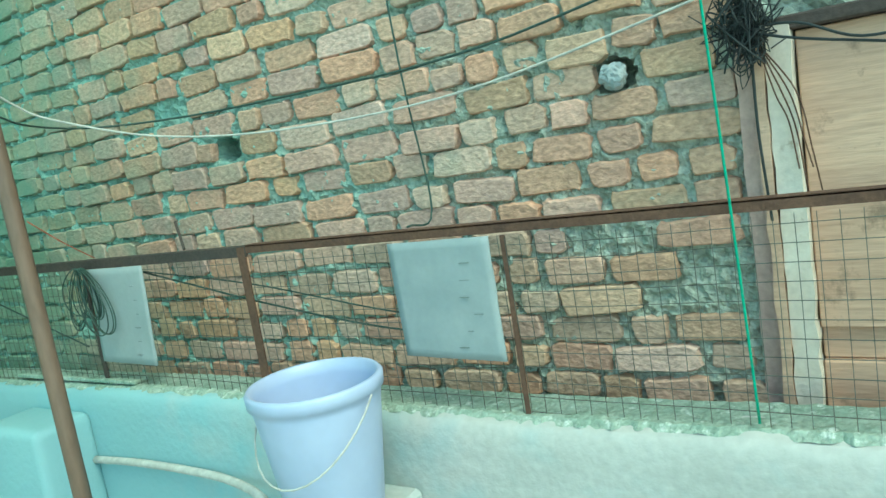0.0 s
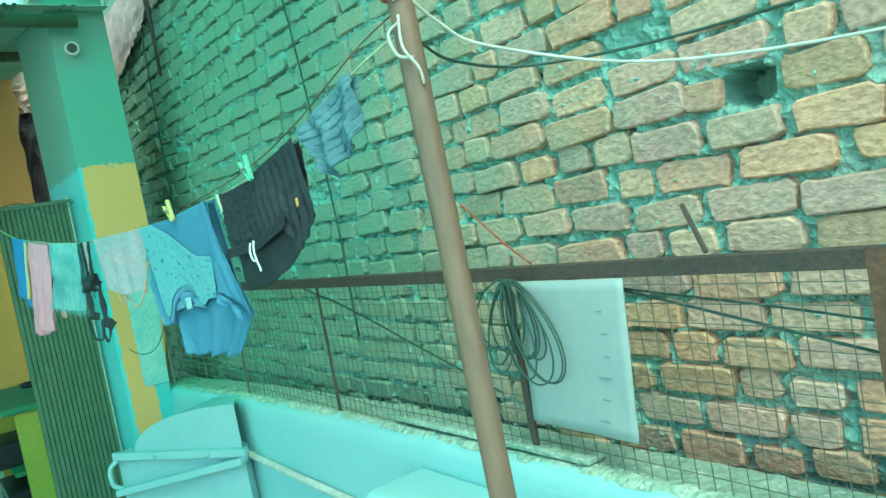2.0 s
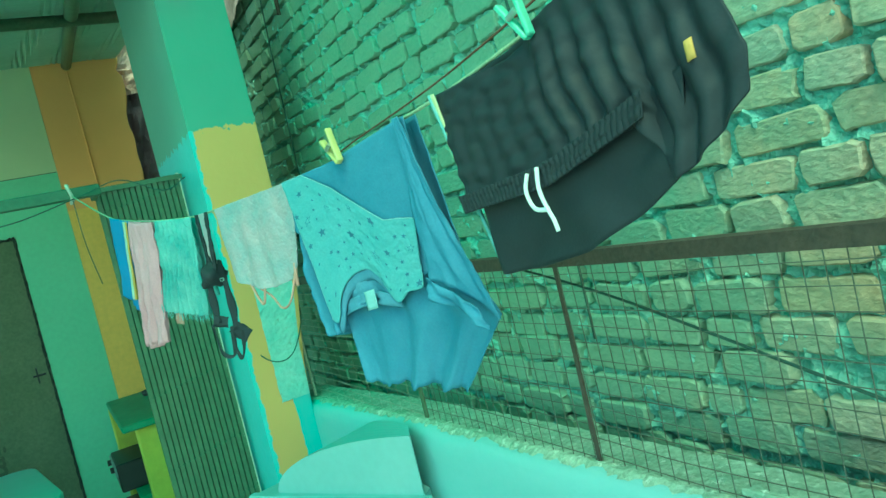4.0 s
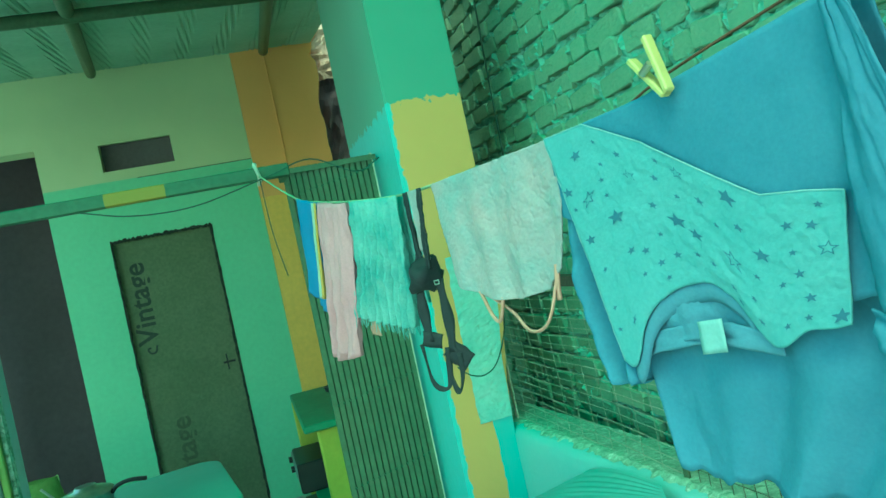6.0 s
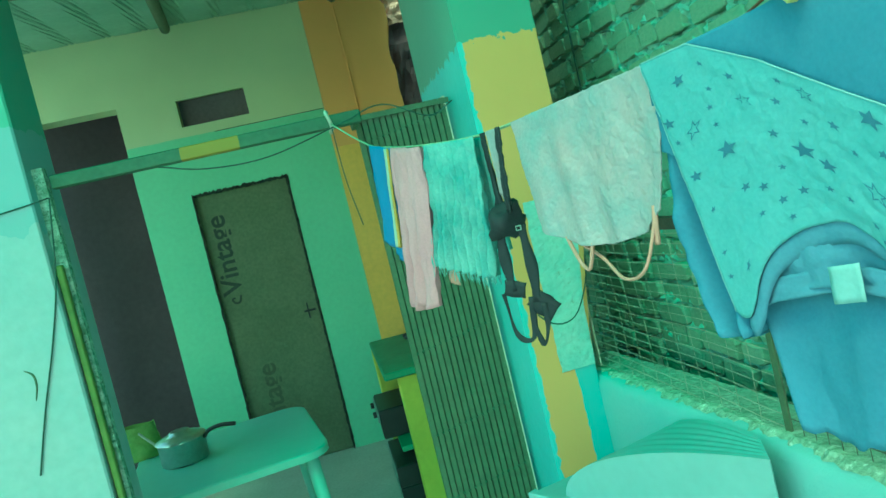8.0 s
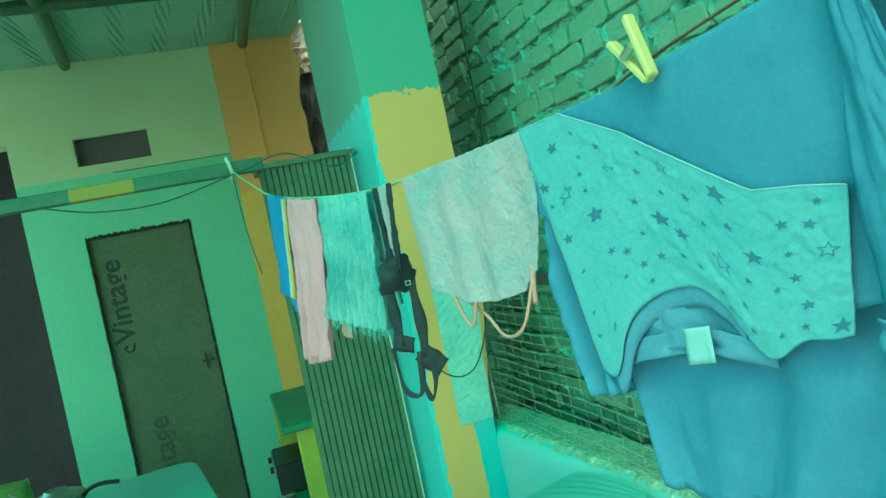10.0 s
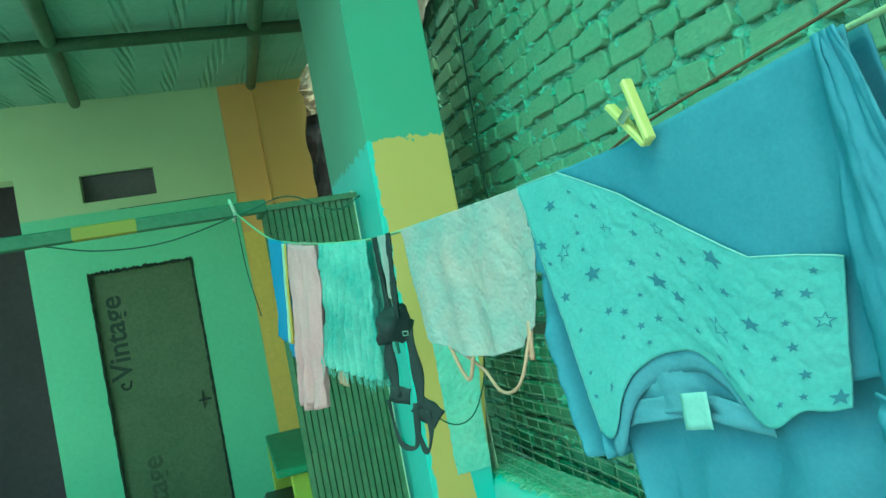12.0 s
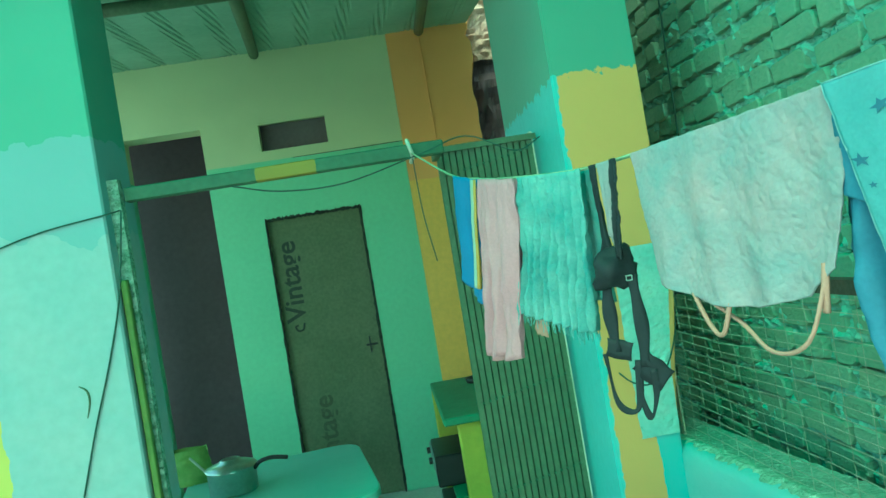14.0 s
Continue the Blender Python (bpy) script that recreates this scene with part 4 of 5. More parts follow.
pipe = cable("drain_pipe", [(1.685, 2.235, 0.782), (1.685, 2.0, 0.795), (1.68, 1.74, 0.80), (1.66, 1.5, 0.80), (1.60, 1.3, 0.79), (1.48, 1.16, 0.77), (1.46, 1.1, 0.6)], 0.013, WHITECABLE, "white plastic pipe bending off the parapet", "pipe", n=10)

# ---------------------------------------------------------------- cables
cable("cable", [(1.498, 2.02, 2.045), (1.57, 2.02, 1.99), (1.66, 1.99, 1.935), (1.85, 1.758, 1.837), (1.95, 1.343, 1.787), (2.02, 0.817, 1.789), (2.04, 0.3, 1.86), (2.06, -0.5, 2.02)], 0.0032, WHITECABLE, "white cable slung from the pole")
cable("cable", [(1.50, 2.02, 1.965), (1.64, 2.08, 1.93), (1.85, 2.06, 1.909), (2.02, 1.772, 1.897), (2.03, 1.231, 1.886), (2.03, 0.807, 1.887), (2.03, 0.4, 1.93), (2.03, -0.6, 2.1)], 0.0035, GREENCABLE, "dark cable slung along the brick wall")
cable("cable", [(2.03, 0.95, 2.6), (2.03, 0.93, 1.9), (2.03, 0.90, 1.5), (1.9, 0.90, 1.47)], 0.0030, GREENCABLE, "dark cable hanging down the brick wall")
cable("rope", [(1.745, 0.085, 2.1), (1.745, 0.072, 1.75), (1.745, 0.060, 1.4), (1.745, 0.050, 1.05)], 0.0028, GREENROPE, "green rope hanging by the fence", "rope")
cable("cable", [(2.03, 3.55, 3.0), (2.03, 3.46, 2.3), (2.03, 3.40, 1.7), (2.02, 3.38, 1.2)], 0.004, GREENCABLE, "dark cable hanging down the brick wall")
cable("cable", [(2.04, 5.25, 3.1), (2.04, 5.32, 2.4), (2.04, 5.36, 1.6)], 0.0035, GREENCABLE, "dark conduit on the brick wall")
cable("cable", [(1.775, 2.14, 1.46), (1.775, 1.95, 1.435), (1.78, 1.70, 1.38), (1.79, 1.35, 1.30), (1.79, 0.95, 1.23), (1.80, 0.6, 1.20)], 0.003, GREENCABLE, "dark cable behind the wire mesh")
cable("cable", [(1.79, 1.9, 1.42), (1.79, 1.4, 1.36), (1.79, 0.9, 1.27), (1.79, 0.6, 1.25)], 0.0025, GREENCABLE, "thin dark cable behind the wire mesh")
cable("cable", [(1.79, 3.3, 1.44), (1.79, 3.0, 1.37), (1.79, 2.6, 1.25), (1.79, 2.3, 1.16)], 0.003, GREENCABLE, "dark cable behind the wire mesh")
cable("string", [(1.505, 1.972, 1.64), (1.62, 2.02, 1.56), (1.748, 2.074, 1.483)], 0.0018, REDROPE, "thin red string from pole to fence", "string")
coil = thing("cable_coil", "coil of dark cable hung on the fence rail", "cable", (1.75, 2.14, 1.45))
rnd = random.Random(4)
for i in range(12):
    a = rnd.uniform(0.05, 0.50) if i < 8 else rnd.uniform(-0.85, -0.25)
    ln = rnd.uniform(0.17, 0.265)
    wd = rnd.uniform(0.025, 0.062)
    c, s = math.cos(a), math.sin(a)
    pts = []
    for k in range(41):
        t = 2 * math.pi * k / 40
        p, q = wd * math.sin(t) * (1 - 0.3 * math.cos(t)), -ln / 2 * (1 - math.cos(t))
        pts.append((1.727 - 0.006 * (i % 4) - 0.006 * math.sin(t), 2.130 + (p * c + q * s) * 0.95, 1.455 - p * s + q * c))
    part("loop", tube(bmesh.new(), pts, 0.0021, 6), GREENCABLE, coil, smooth=True)

nest = thing("cable_nest", "tangle of black cables at the wall corner", "cables", (2.0, 0.04, 1.78))
for i in range(48):
    p0 = Vector((2.0, 0.050, 1.80))
    pts = [p0 + Vector((rnd.gauss(-.01, .025), rnd.gauss(0, .030), rnd.gauss(.01, .045))) for _ in range(6)]
    part("strand", tube(bmesh.new(), smooth_path(pts, 5), rnd.uniform(0.0010, 0.0022), 5), BLACKCABLE, nest, smooth=True)
for i in range(4):
    y = -0.015 - 0.013 * i
    cable("cable", [(2.01, 0.03, 1.77), (2.015, y + 0.02, 1.66), (2.02, y, 1.60 - 0.02 * i), (2.02, y - 0.012, 1.50 - 0.05 * (i % 2))], 0.0018, IRON, "thin brown cable hanging from the tangle", n=5)
cable("cable", [(2.0, 0.06, 1.80), (1.97, -0.05, 1.76), (1.95, -0.25, 1.71), (1.95, -0.6, 1.62)], 0.003, BLACKCABLE, "black cable leaving the tangle")
cable("cable", [(2.0, 0.06, 1.80), (1.97, -0.05, 1.79), (1.95, -0.16, 1.74), (1.95, -0.3, 1.745)], 0.003, BLACKCABLE, "black cable leaving the tangle")
cable("cable", [(2.0, 0.04, 1.78), (1.99, 0.040, 1.6), (1.99, 0.034, 1.47), (1.99, 0.030, 1.40)], 0.003, BLACKCABLE, "black cable down the door jamb")
ball = thing("plaster_plug", "pale crumpled plug stuffed in a wall hole", "plug", (2.05, 0.36, 1.764))
bm = bmesh.new()
bmesh.ops.create_icosphere(bm, subdivisions=4, radius=0.033, matrix=Matrix.Translation((2.06, 0.355, 1.762)))
for v in bm.verts:
    v.co += (v.co - Vector((2.06, 0.355, 1.762))) * (0.35 * nz(*v.co, 40) + 0.2 * nz(*v.co, 110))
part("plug", bm, FOAM, ball)
cable("cable", [(1.482, 5.2, 2.01), (1.35, 5.0, 1.95), (1.20, 5.0, 2.02), (1.05, 4.99, 1.985), (0.8, 4.99, 1.93), (0.6, 4.99, 1.935), (0.45, 5.0, 1.975)], 0.0025, GREENCABLE, "thin dark cable along the gate rail")
cable("cable", [(-0.75, 4.92, 1.68), (-0.231, 4.932, 1.889), (0.130, 4.932, 1.946)], 0.0025, GREENCABLE, "thin dark wire to the pillar")
cable("cable", [(0.130, 4.932, 1.946), (0.087, 4.932, 1.700), (0.028, 4.932, 1.506), (-0.042, 4.932, 1.315), (-0.105, 4.932, 1.125)], 0.0028, GREENCABLE, "dark cable hanging down the pillar")
part("plaster_crack", tube(bmesh.new(), smooth_path([(-0.072, 4.936, 1.449), (-0.051, 4.936, 1.431), (-0.048, 4.936, 1.397), (-0.061, 4.936, 1.352)]), 0.006, 6, taper=lambda t: 0.25 + 1.5 * t * (1 - t)), GATE, pillar, "dark curved crack in the paint")
cable("cable", [(1.50, 5.1, 1.32), (1.56, 4.91, 1.18), (1.66, 4.90, 1.17), (1.75, 4.95, 1.30), (1.77, 5.0, 1.45)], 0.0025, GREENCABLE, "thin dark wire looped across the column")
cable("cable", [(1.02, 5.005, 1.99), (1.025, 5.005, 1.80), (1.045, 5.005, 1.64)], 0.0018, GREENCABLE, "short cord hanging from the gate rail", "cord")
for i in range(7):
    a = rnd.uniform(0, 6.28)
    z = 2.04 + 0.008 * i
    ring = [(1.502 + 0.031 * math.cos(a + t * 0.7), 2.045 + 0.031 * math.sin(a + t * 0.7), z + 0.006 * math.sin(t)) for t in range(10)]
    ob = part("string", tube(bmesh.new(), ring, 0.003, 5), REDROPE, smooth=True)
    tagged(ob, "red string wound round the pole", "string", group="pole strings")
for pts in ([(1.475, 2.02, 2.03), (1.455, 2.04, 2.07), (1.45, 2.04, 2.12), (1.46, 2.02, 2.135)], [(1.475, 2.02, 1.99), (1.455, 2.03, 1.97), (1.46, 2.02, 1.93), (1.48, 2.0, 1.92)], [(1.47, 2.01, 2.0), (1.46, 2.0, 1.94), (1.48, 1.99, 1.90), (1.49, 1.995, 1.87)]):
    cable("string", pts, 0.003, WHITECABLE, "loose white cord end tied to the pole", "string")

# ---------------------------------------------------------------- washing
LINE = [(2.05, 1.50, 1.985), (2.15, 1.44, 1.93), (2.32, 1.395, 1.850), (2.40, 1.39, 1.830), (2.55, 1.383, 1.800), (2.75, 1.375, 1.777), (2.94, 1.385, 1.772), (3.14, 1.345, 1.749),
        (3.31, 1.305, 1.742), (3.60, 1.225, 1.738), (3.75, 1.190, 1.742), (3.96, 1.135, 1.765), (4.2, 1.10, 1.798), (4.43, 1.068, 1.842), (5.032, 1.017, 2.0)]


def on_line(y, out=0.0, drop=0.0):
    """A point of the washing line; out: towards the yard, drop: below the line."""
    ys = [p[0] for p in LINE]
    x, z = float(np.interp(y, ys, [p[1] for p in LINE])), float(np.interp(y, ys, [p[2] for p in LINE]))
    return Vector((x - out * 0.985, y - out * 0.17, z - drop))


cable("clothesline", [on_line(p[0]) for p in LINE], 0.0026, CORD, "thin cord clothesline from pole to gate rail", "clothesline")
cable("clothesline", [on_line(p[0], -0.02, 0.02 - 0.03 * abs(p[0] - 3.4)) + Vector((0, 0, 0.03 * (p[0] < 3.2))) for p in LINE[:10]], 0.0016, IRON, "second thin dark line beside the clothesline", "clothesline")
knot = part("cord_knot", tube(bmesh.new(), smooth_path([(1.017, 5.06, 2.04), (1.011, 5.0, 2.03), (1.021, 5.0, 1.985), (1.016, 5.05, 1.97)]), 0.007, 6), WHITECABLE, smooth=True)
tagged(knot, "pale cord knot on the gate rail", "knot")


def hung(name, mat, parent, y0, y1, drop, out=0.01, left=None, right=None, top=None, nu=36, nv=30, fold=0.008, folds=5.0, seed=0.0, label="", lean=0.0, thick=0.002, gather=None, fade=None, crumple=0.0, lump=0.35, wob=2.0):
    """Cloth on the line from y0 to y1. drop(u): its length; left(v), right(v): how its sides shift; top(u): where it begins below the line."""
    def val(f, t, d):
        return d if f is None else f if isinstance(f, (int, float)) else float(np.interp(t, *zip(*f)))

    def point(u, v):
        a = y0 + (val(left, v, 0.0))
        b = y1 + (val(right, v, 0.0))
        y = a + (b - a) * u
        t0 = val(top, u, 0.0)
        d = t0 + (val(drop, u, 0.2) - t0) * v
        yl = min(max(y0 + (y1 - y0) * u, 2.06), 5.03)
        w = fold * val(gather, u, 1.0) * val(fade, v, 0.25 + v) * (math.sin(u * folds * 6.28 + seed + wob * nz(u * 3, v * 2, seed)) + 0.8 * nz(u * 5, v * 3, seed + 3))
        if crumple:
            w += crumple * (0.8 * abs(nz(y * 46 + d * 9, d * 38, seed)) + 0.8 * abs(nz(y * 92 + d * 30, d * 84 - y * 25, seed + 5)) + 0.35 * nz(y * 180, d * 190, seed + 9))
        w += lump * fold * nz(u * 14, v * 10, seed + 8)
        p = on_line(yl, out + w + lean * v, d)
        p.y += (y - yl)
        p.x -= 0.17 * (y - yl)
        return p

    ob = part(name, rough_grid(bmesh.new(), nu, nv, point), mat, parent, label, smooth=True)
    ob.modifiers.new("thick", "SOLIDIFY").thickness = thick
    return ob, point


def peg_at(y, mat, label, tilt=0.0, up=0.02, size=0.95):
    p = on_line(y)
    p = p + Vector((-0.020, 0, 0))
    pg = thing("clothes_peg", label, "clothes peg", p, group="clothes pegs")
    for s in (-1, 1):
        bm = boxes((-0.005, 0.005, -0.0035, 0.0035, -0.031, 0.031), bevel=0.0015)
        for v in bm.verts:
            k = (v.co.z + 0.031) / 0.062
            v.co.y += s * (0.0030 + 0.0135 * k)
            v.co.x *= 1.2
        bm.transform(Matrix.Translation(p + Vector((-0.006, 0, up))) @ pose(0, 0, 0, tilt, 0, 8) @ Matrix.Scale(size, 4))
        part("jaw", bm, mat, pg)
    bm = tube(bmesh.new(), [(-0.007, -0.008, 0.003), (-0.007, 0.008, 0.003)], 0.004, 8)
    bm.transform(Matrix.Translation(p + Vector((-0.006, 0, up))) @ pose(0, 0, 0, tilt, 0, 8) @ Matrix.Scale(size, 4))
    part("spring", bm, STEEL, pg)
    return pg


# T-shirt, hung by its hem with the neck down; u runs from the gate end to the pole end
SY0, SY1 = 3.302, 2.900
shirt = thing("t_shirt", "blue T-shirt with a pale star-printed yoke, hung upside down", "T-shirt", on_line(3.1))
hung("front", SHIRTBLUE, shirt, SY0, SY1, [(0, .10), (0.8, .25), (1, .24)], 0.012, fold=0.0025, folds=1.6, seed=1, nu=70, nv=40, crumple=0.0018)
BACKHEM = [(k / 80, float(np.interp(k / 80, (0, 0.2, 0.35, 0.5, 0.62, 0.8, 0.9, 1), (.405, .418, .412, .43, .424, .445, .44, .45))) + 0.0015 * math.sin(k * 0.83) + 0.004 * nz(k, 1, 4, 0.31)) for k in range(81)]
hung("back", SHIRTBLUE, shirt, SY0, SY1, crumple=0.0018, drop=BACKHEM, out=-0.012, left=[(0, 0), (0.55, -0.065), (1, -0.11)], right=[(0, 0), (0.5, -0.04), (0.72, -0.09), (1, 0.03)], nu=110, nv=50, fold=0.0065, folds=3.6, seed=2, lean=0.010)
SEAM = [(0, 0.0), (0.2, 0.002), (0.42, 0.045), (0.62, 0.098), (0.78, 0.138), (0.9, 0.146), (1.0, 0.155)]
HEM = [(0, .272), (0.05, .302), (0.085, .285), (0.12, .25), (0.2, .222), (0.33, .204), (0.48, .200), (0.56, .214), (0.63, .238), (0.69, .272), (0.74, .282), (0.80, .274), (0.86, .262), (0.93, .270), (1, .266)]
HEM = [(k / 60, sum(float(np.interp(k / 60 + d, *zip(*HEM))) for d in (-0.045, -0.03, -0.015, 0, 0.015, 0.03, 0.045)) / 7) for k in range(61)]
yoke, yoke_at = hung("yoke", YOKE, shirt, SY0, SY0 - 0.365, HEM, 0.018, top=SEAM, nu=110, nv=60, fold=0.0018, folds=1.3, seed=1, crumple=0.0017, label="pale turquoise yoke", right=[(0, 0), (1, 0.018)], left=[(0, 0), (1, -0.07)])


def band(path, out, width, mat, parent, name, label=""):
    """A flat strip of cloth, width metres deep, hung along a path."""
    n = len(path) - 1

    def point(u, v):
        p = path[round(u * n)]
        return p + Vector((-out - 0.003 * math.sin(v * math.pi), 0, -width * v))

    ob = part(name, rough_grid(bmesh.new(), n, 4, point), mat, parent, label, smooth=True)
    ob.modifiers.new("thick", "SOLIDIFY").thickness = 0.003
    return ob


band([yoke_at(0.045 + 0.60 * k / 40, 1.0) + Vector((0.006, 0, 0.004)) for k in range(41)], 0.0, 0.024, COLLAR, shirt, "collar", "ribbed collar")
hung("neck_inside", COLLAR, shirt, 3.238, 3.030, [(0, .282), (0.25, .268), (0.5, .262), (0.75, .266), (1, .280)], 0.012, top=[(0, 0.24), (0.3, .19), (0.6, .185), (1, .23)], fold=0.004, folds=1.7, seed=3, nu=60, nv=24, crumple=0.0022, label="inside of the neck")
hung("collar", COLLAR, shirt, 3.238, 3.030, [(0, .290), (0.25, .275), (0.5, .268), (0.75, .273), (1, .288)], 0.0145, top=[(0, .268), (0.25, .251), (0.5, .245), (0.75, .250), (1, .266)], fold=0.003, folds=2.2, seed=3, nu=60, nv=8, crumple=0.0012, label="ribbed collar")
hung("care_label", LABELWHITE, shirt, 3.115, 3.083, 0.277, 0.026, top=0.243, nu=6, nv=6, thick=0.0008, fold=0.001, seed=3)
hung("sleeve", SHIRTBLUE, shirt, SY0 + 0.010, SY0 - 0.06, [(0, .30), (0.5, .318), (1, .30)], 0.004, top=0.03, left=[(0, -0.006), (0.4, 0.012), (0.7, 0.010), (0.9, -0.008), (1, -0.03)], right=[(0, 0), (1, -0.035)], nu=30, nv=44, fold=0.015, folds=1.9, seed=5, crumple=0.003)
hung("sleeve", SHIRTBLUE, shirt, SY1 + 0.030, SY1, [(0, .25), (0.4, .27), (1, .325)], 0.022, left=[(0, -0.006), (0.5, -0.004), (1, -0.006)], right=[(0, 0), (0.4, -0.035), (1, -0.115)], nu=26, nv=34, fold=0.007, folds=0.9, seed=6, crumple=0.003)
hung("sleeve_hem", SHIRTBLUE, shirt, SY1 + 0.026, SY1 - 0.02, [(0, .278), (1, .335)], 0.030, top=[(0, .25), (1, .30)], left=[(0, 0), (1, 0)], right=[(0, -0.07), (1, -0.09)], nu=22, nv=6, fold=0.008, folds=1.5, seed=6)


def star_shape(bm, u, v, r, ring=False, turn=0.0):
    """A five-pointed star lying on the yoke."""
    p = yoke_at(u, v)
    eu, ev = yoke_at(u + 0.02, v) - yoke_at(u - 0.02, v), yoke_at(u, v + 0.04) - yoke_at(u, v - 0.04)
    eu, ev = eu.normalized(), ev.normalized()
    up = eu.cross(ev).normalized()
    if up.x > 0:
        up = -up
    a = [p + up * 0.0026 + eu * (1.55 * r * k * math.sin(t)) + ev * (-r * k * math.cos(t)) for k, t in [((1.0 if i % 2 == 0 else 0.42), turn + math.pi * i / 5) for i in range(10)]]
    if ring:
        b = [p + up * 0.0026 + (q - p - up * 0.0026) * 0.72 for q in a]
        va, vb = [bm.verts.new(q) for q in a], [bm.verts.new(q) for q in b]
        for i in range(10):
            bm.faces.new((va[i], va[(i + 1) % 10], vb[(i + 1) % 10], vb[i]))
    else:
        c = bm.verts.new(p + up * 0.0026)
        va = [bm.verts.new(q) for q in a]
        for i in range(10):
            bm.faces.new((c, va[i], va[(i + 1) % 10]))


part("seam", tube(bmesh.new(), [yoke_at(k / 60, 0.0) + Vector((-0.002, 0, 0)) for k in range(61)], 0.0008, 5), LABELWHITE, shirt, "pale stitched seam", smooth=True)
part("seam", tube(bmesh.new(), [yoke_at(0.0, k / 40) + Vector((-0.0015, 0, 0)) for k in range(41)], 0.0008, 5), LABELWHITE, shirt, "pale stitched seam", smooth=True)
rnd = random.Random(11)
placed = []
sizes = [0.0090] * 5 + [0.0068] * 9 + [0.0045] * 14 + [0.0032] * 26
for r in sizes:
    for _ in range(60):
        u, v = rnd.uniform(0.03, 0.97), rnd.uniform(0.08, 0.92)
        p = yoke_at(u, v)
        if all((p - q).length > 1.3 * (r + s) + 0.006 for q, s in placed):
            placed.append((p, r))
            bm = bmesh.new()
            star_shape(bm, u, v, r, r > 0.006 and rnd.random() < 0.35, rnd.uniform(-0.2, 0.2))
            part("printed_star", bm, STAR, yoke)
            break
peg_at(3.100, PEG, "lime green plastic clothes peg on the T-shirt", tilt=-28, up=0.014, size=1.0)

# camisole
cami = thing("camisole", "crumpled pale cotton camisole with thin peach straps", "camisole", on_line(3.46))
_, cam_at = hung("body", CAMI, cami, 3.595, 3.298, [(0, .168), (0.12, .178), (0.35, .196), (0.6, .200), (0.85, .190), (1, .164)], 0.012, left=[(0, 0), (1, -0.020)], right=[(0, 0), (0.5, 0.0), (1, 0.028)], nu=190, nv=110, fold=0.0035, folds=3.4, seed=12, crumple=0.0018)
hung("lining", CAMI, cami, 3.59, 3.35, [(0, .12), (1, .14)], -0.010, fold=0.004, seed=13)
a, b = cam_at(0.28, 0.985), cam_at(0.95, 0.97)
mid = (a + b) / 2
part("strap", tube(bmesh.new(), smooth_path([a, mid + Vector((-0.004, 0.045, -0.04)), mid + Vector((-0.004, -0.015, -0.066)), mid + Vector((0, -0.075, -0.05)), b]), 0.0023, 6), STRAP, cami, "thin peach strap", smooth=True)
part("strap", tube(bmesh.new(), smooth_path([cam_at(0.20, 0.985), cam_at(0.28, 1.0) + Vector((0, 0, -0.028)), cam_at(0.38, 1.0) + Vector((0, 0, -0.032)), cam_at(0.45, 0.98)]), 0.0028, 6), STRAP, cami, "thin peach strap", smooth=True)
part("strap_end", tube(bmesh.new(), smooth_path([cam_at(0.93, 0.9), cam_at(0.95, 1.0) + Vector((-0.002, 0, -0.01)), cam_at(0.94, 1.0) + Vector((-0.002, 0, -0.03))]), 0.0038, 6), STRAP, cami, "wider peach strap end", smooth=True)

# black straps
bra = thing("strappy_top", "black strappy top with a buckle, knotted on the line", "top", on_line(3.68))
hung("lace", BLACK, bra, 3.638, 3.622, [(0, .13), (1, .135)], 0.016, left=[(0, 0), (1, 0.020)], right=[(0, 0), (1, 0.022)], nu=8, nv=40, fold=0.003, folds=1, seed=21, crumple=0.004)
hung("lining", CAMI, bra, 3.680, 3.642, [(0, .10), (1, .13)], 0.012, left=[(0, 0), (1, -0.008)], right=[(0, 0), (1, 0.016)], nu=14, fold=0.003, seed=22, label="grey lining")
hung("panel", BLACK, bra, 3.702, 3.684, [(0, .12), (1, .135)], 0.014, left=[(0, 0), (0.6, -0.01), (1, 0.0)], right=[(0, 0), (0.6, 0.004), (1, -0.012)], nu=8, fold=0.004, seed=23)
k0 = on_line(3.672, 0.016, 0.145)
bm = bmesh.new()
bmesh.ops.create_icosphere(bm, subdivisions=3, radius=0.026, matrix=Matrix.Translation(k0))
for v in bm.verts:
    d = v.co - k0
    v.co = k0 + Vector((d.x * 1.1, d.y * 0.7, d.z * 1.1)) * (1 + 0.7 * nz(*v.co, 55))
tie = part("knot", bm, BLACK, bra, smooth=True)
part("buckle", tube(bmesh.new(), [k0 + Vector((0.010 + 0.0055 * math.cos(t), -0.022, -0.016 + 0.0045 * math.sin(t))) for t in [6.2832 * k / 4 + 0.785 for k in range(5)]], 0.0010, 5), SILVER, tie, "small metal ring")


def ribbon(pts, width, name="strap"):
    pts = smooth_path(pts, 6)
    n = len(pts) - 1

    def point(u, v):
        i = round(u * n)
        d = (pts[min(i + 1, n)] - pts[max(i - 1, 0)]).normalized()
        side = d.cross(Vector((0.42, 0.90, 0))).normalized()
        return pts[i] + side * width * (v - 0.5) + Vector((0.002 * math.sin(u * 9 + v * 3), 0, 0))

    ob = part(name, rough_grid(bmesh.new(), n, 3, point), BLACK, bra, smooth=True)
    ob.modifiers.new("thick", "SOLIDIFY").thickness = 0.003
    return ob


def rib(a, d):
    """A point a metres across and d metres below the knot."""
    return k0 + Vector((0.90 * a + 0.006, -0.42 * a - 0.004, -0.86 * d))


ribbon([rib(-0.021, 0.015), rib(-0.024, 0.07), rib(-0.023, 0.134)], 0.016)
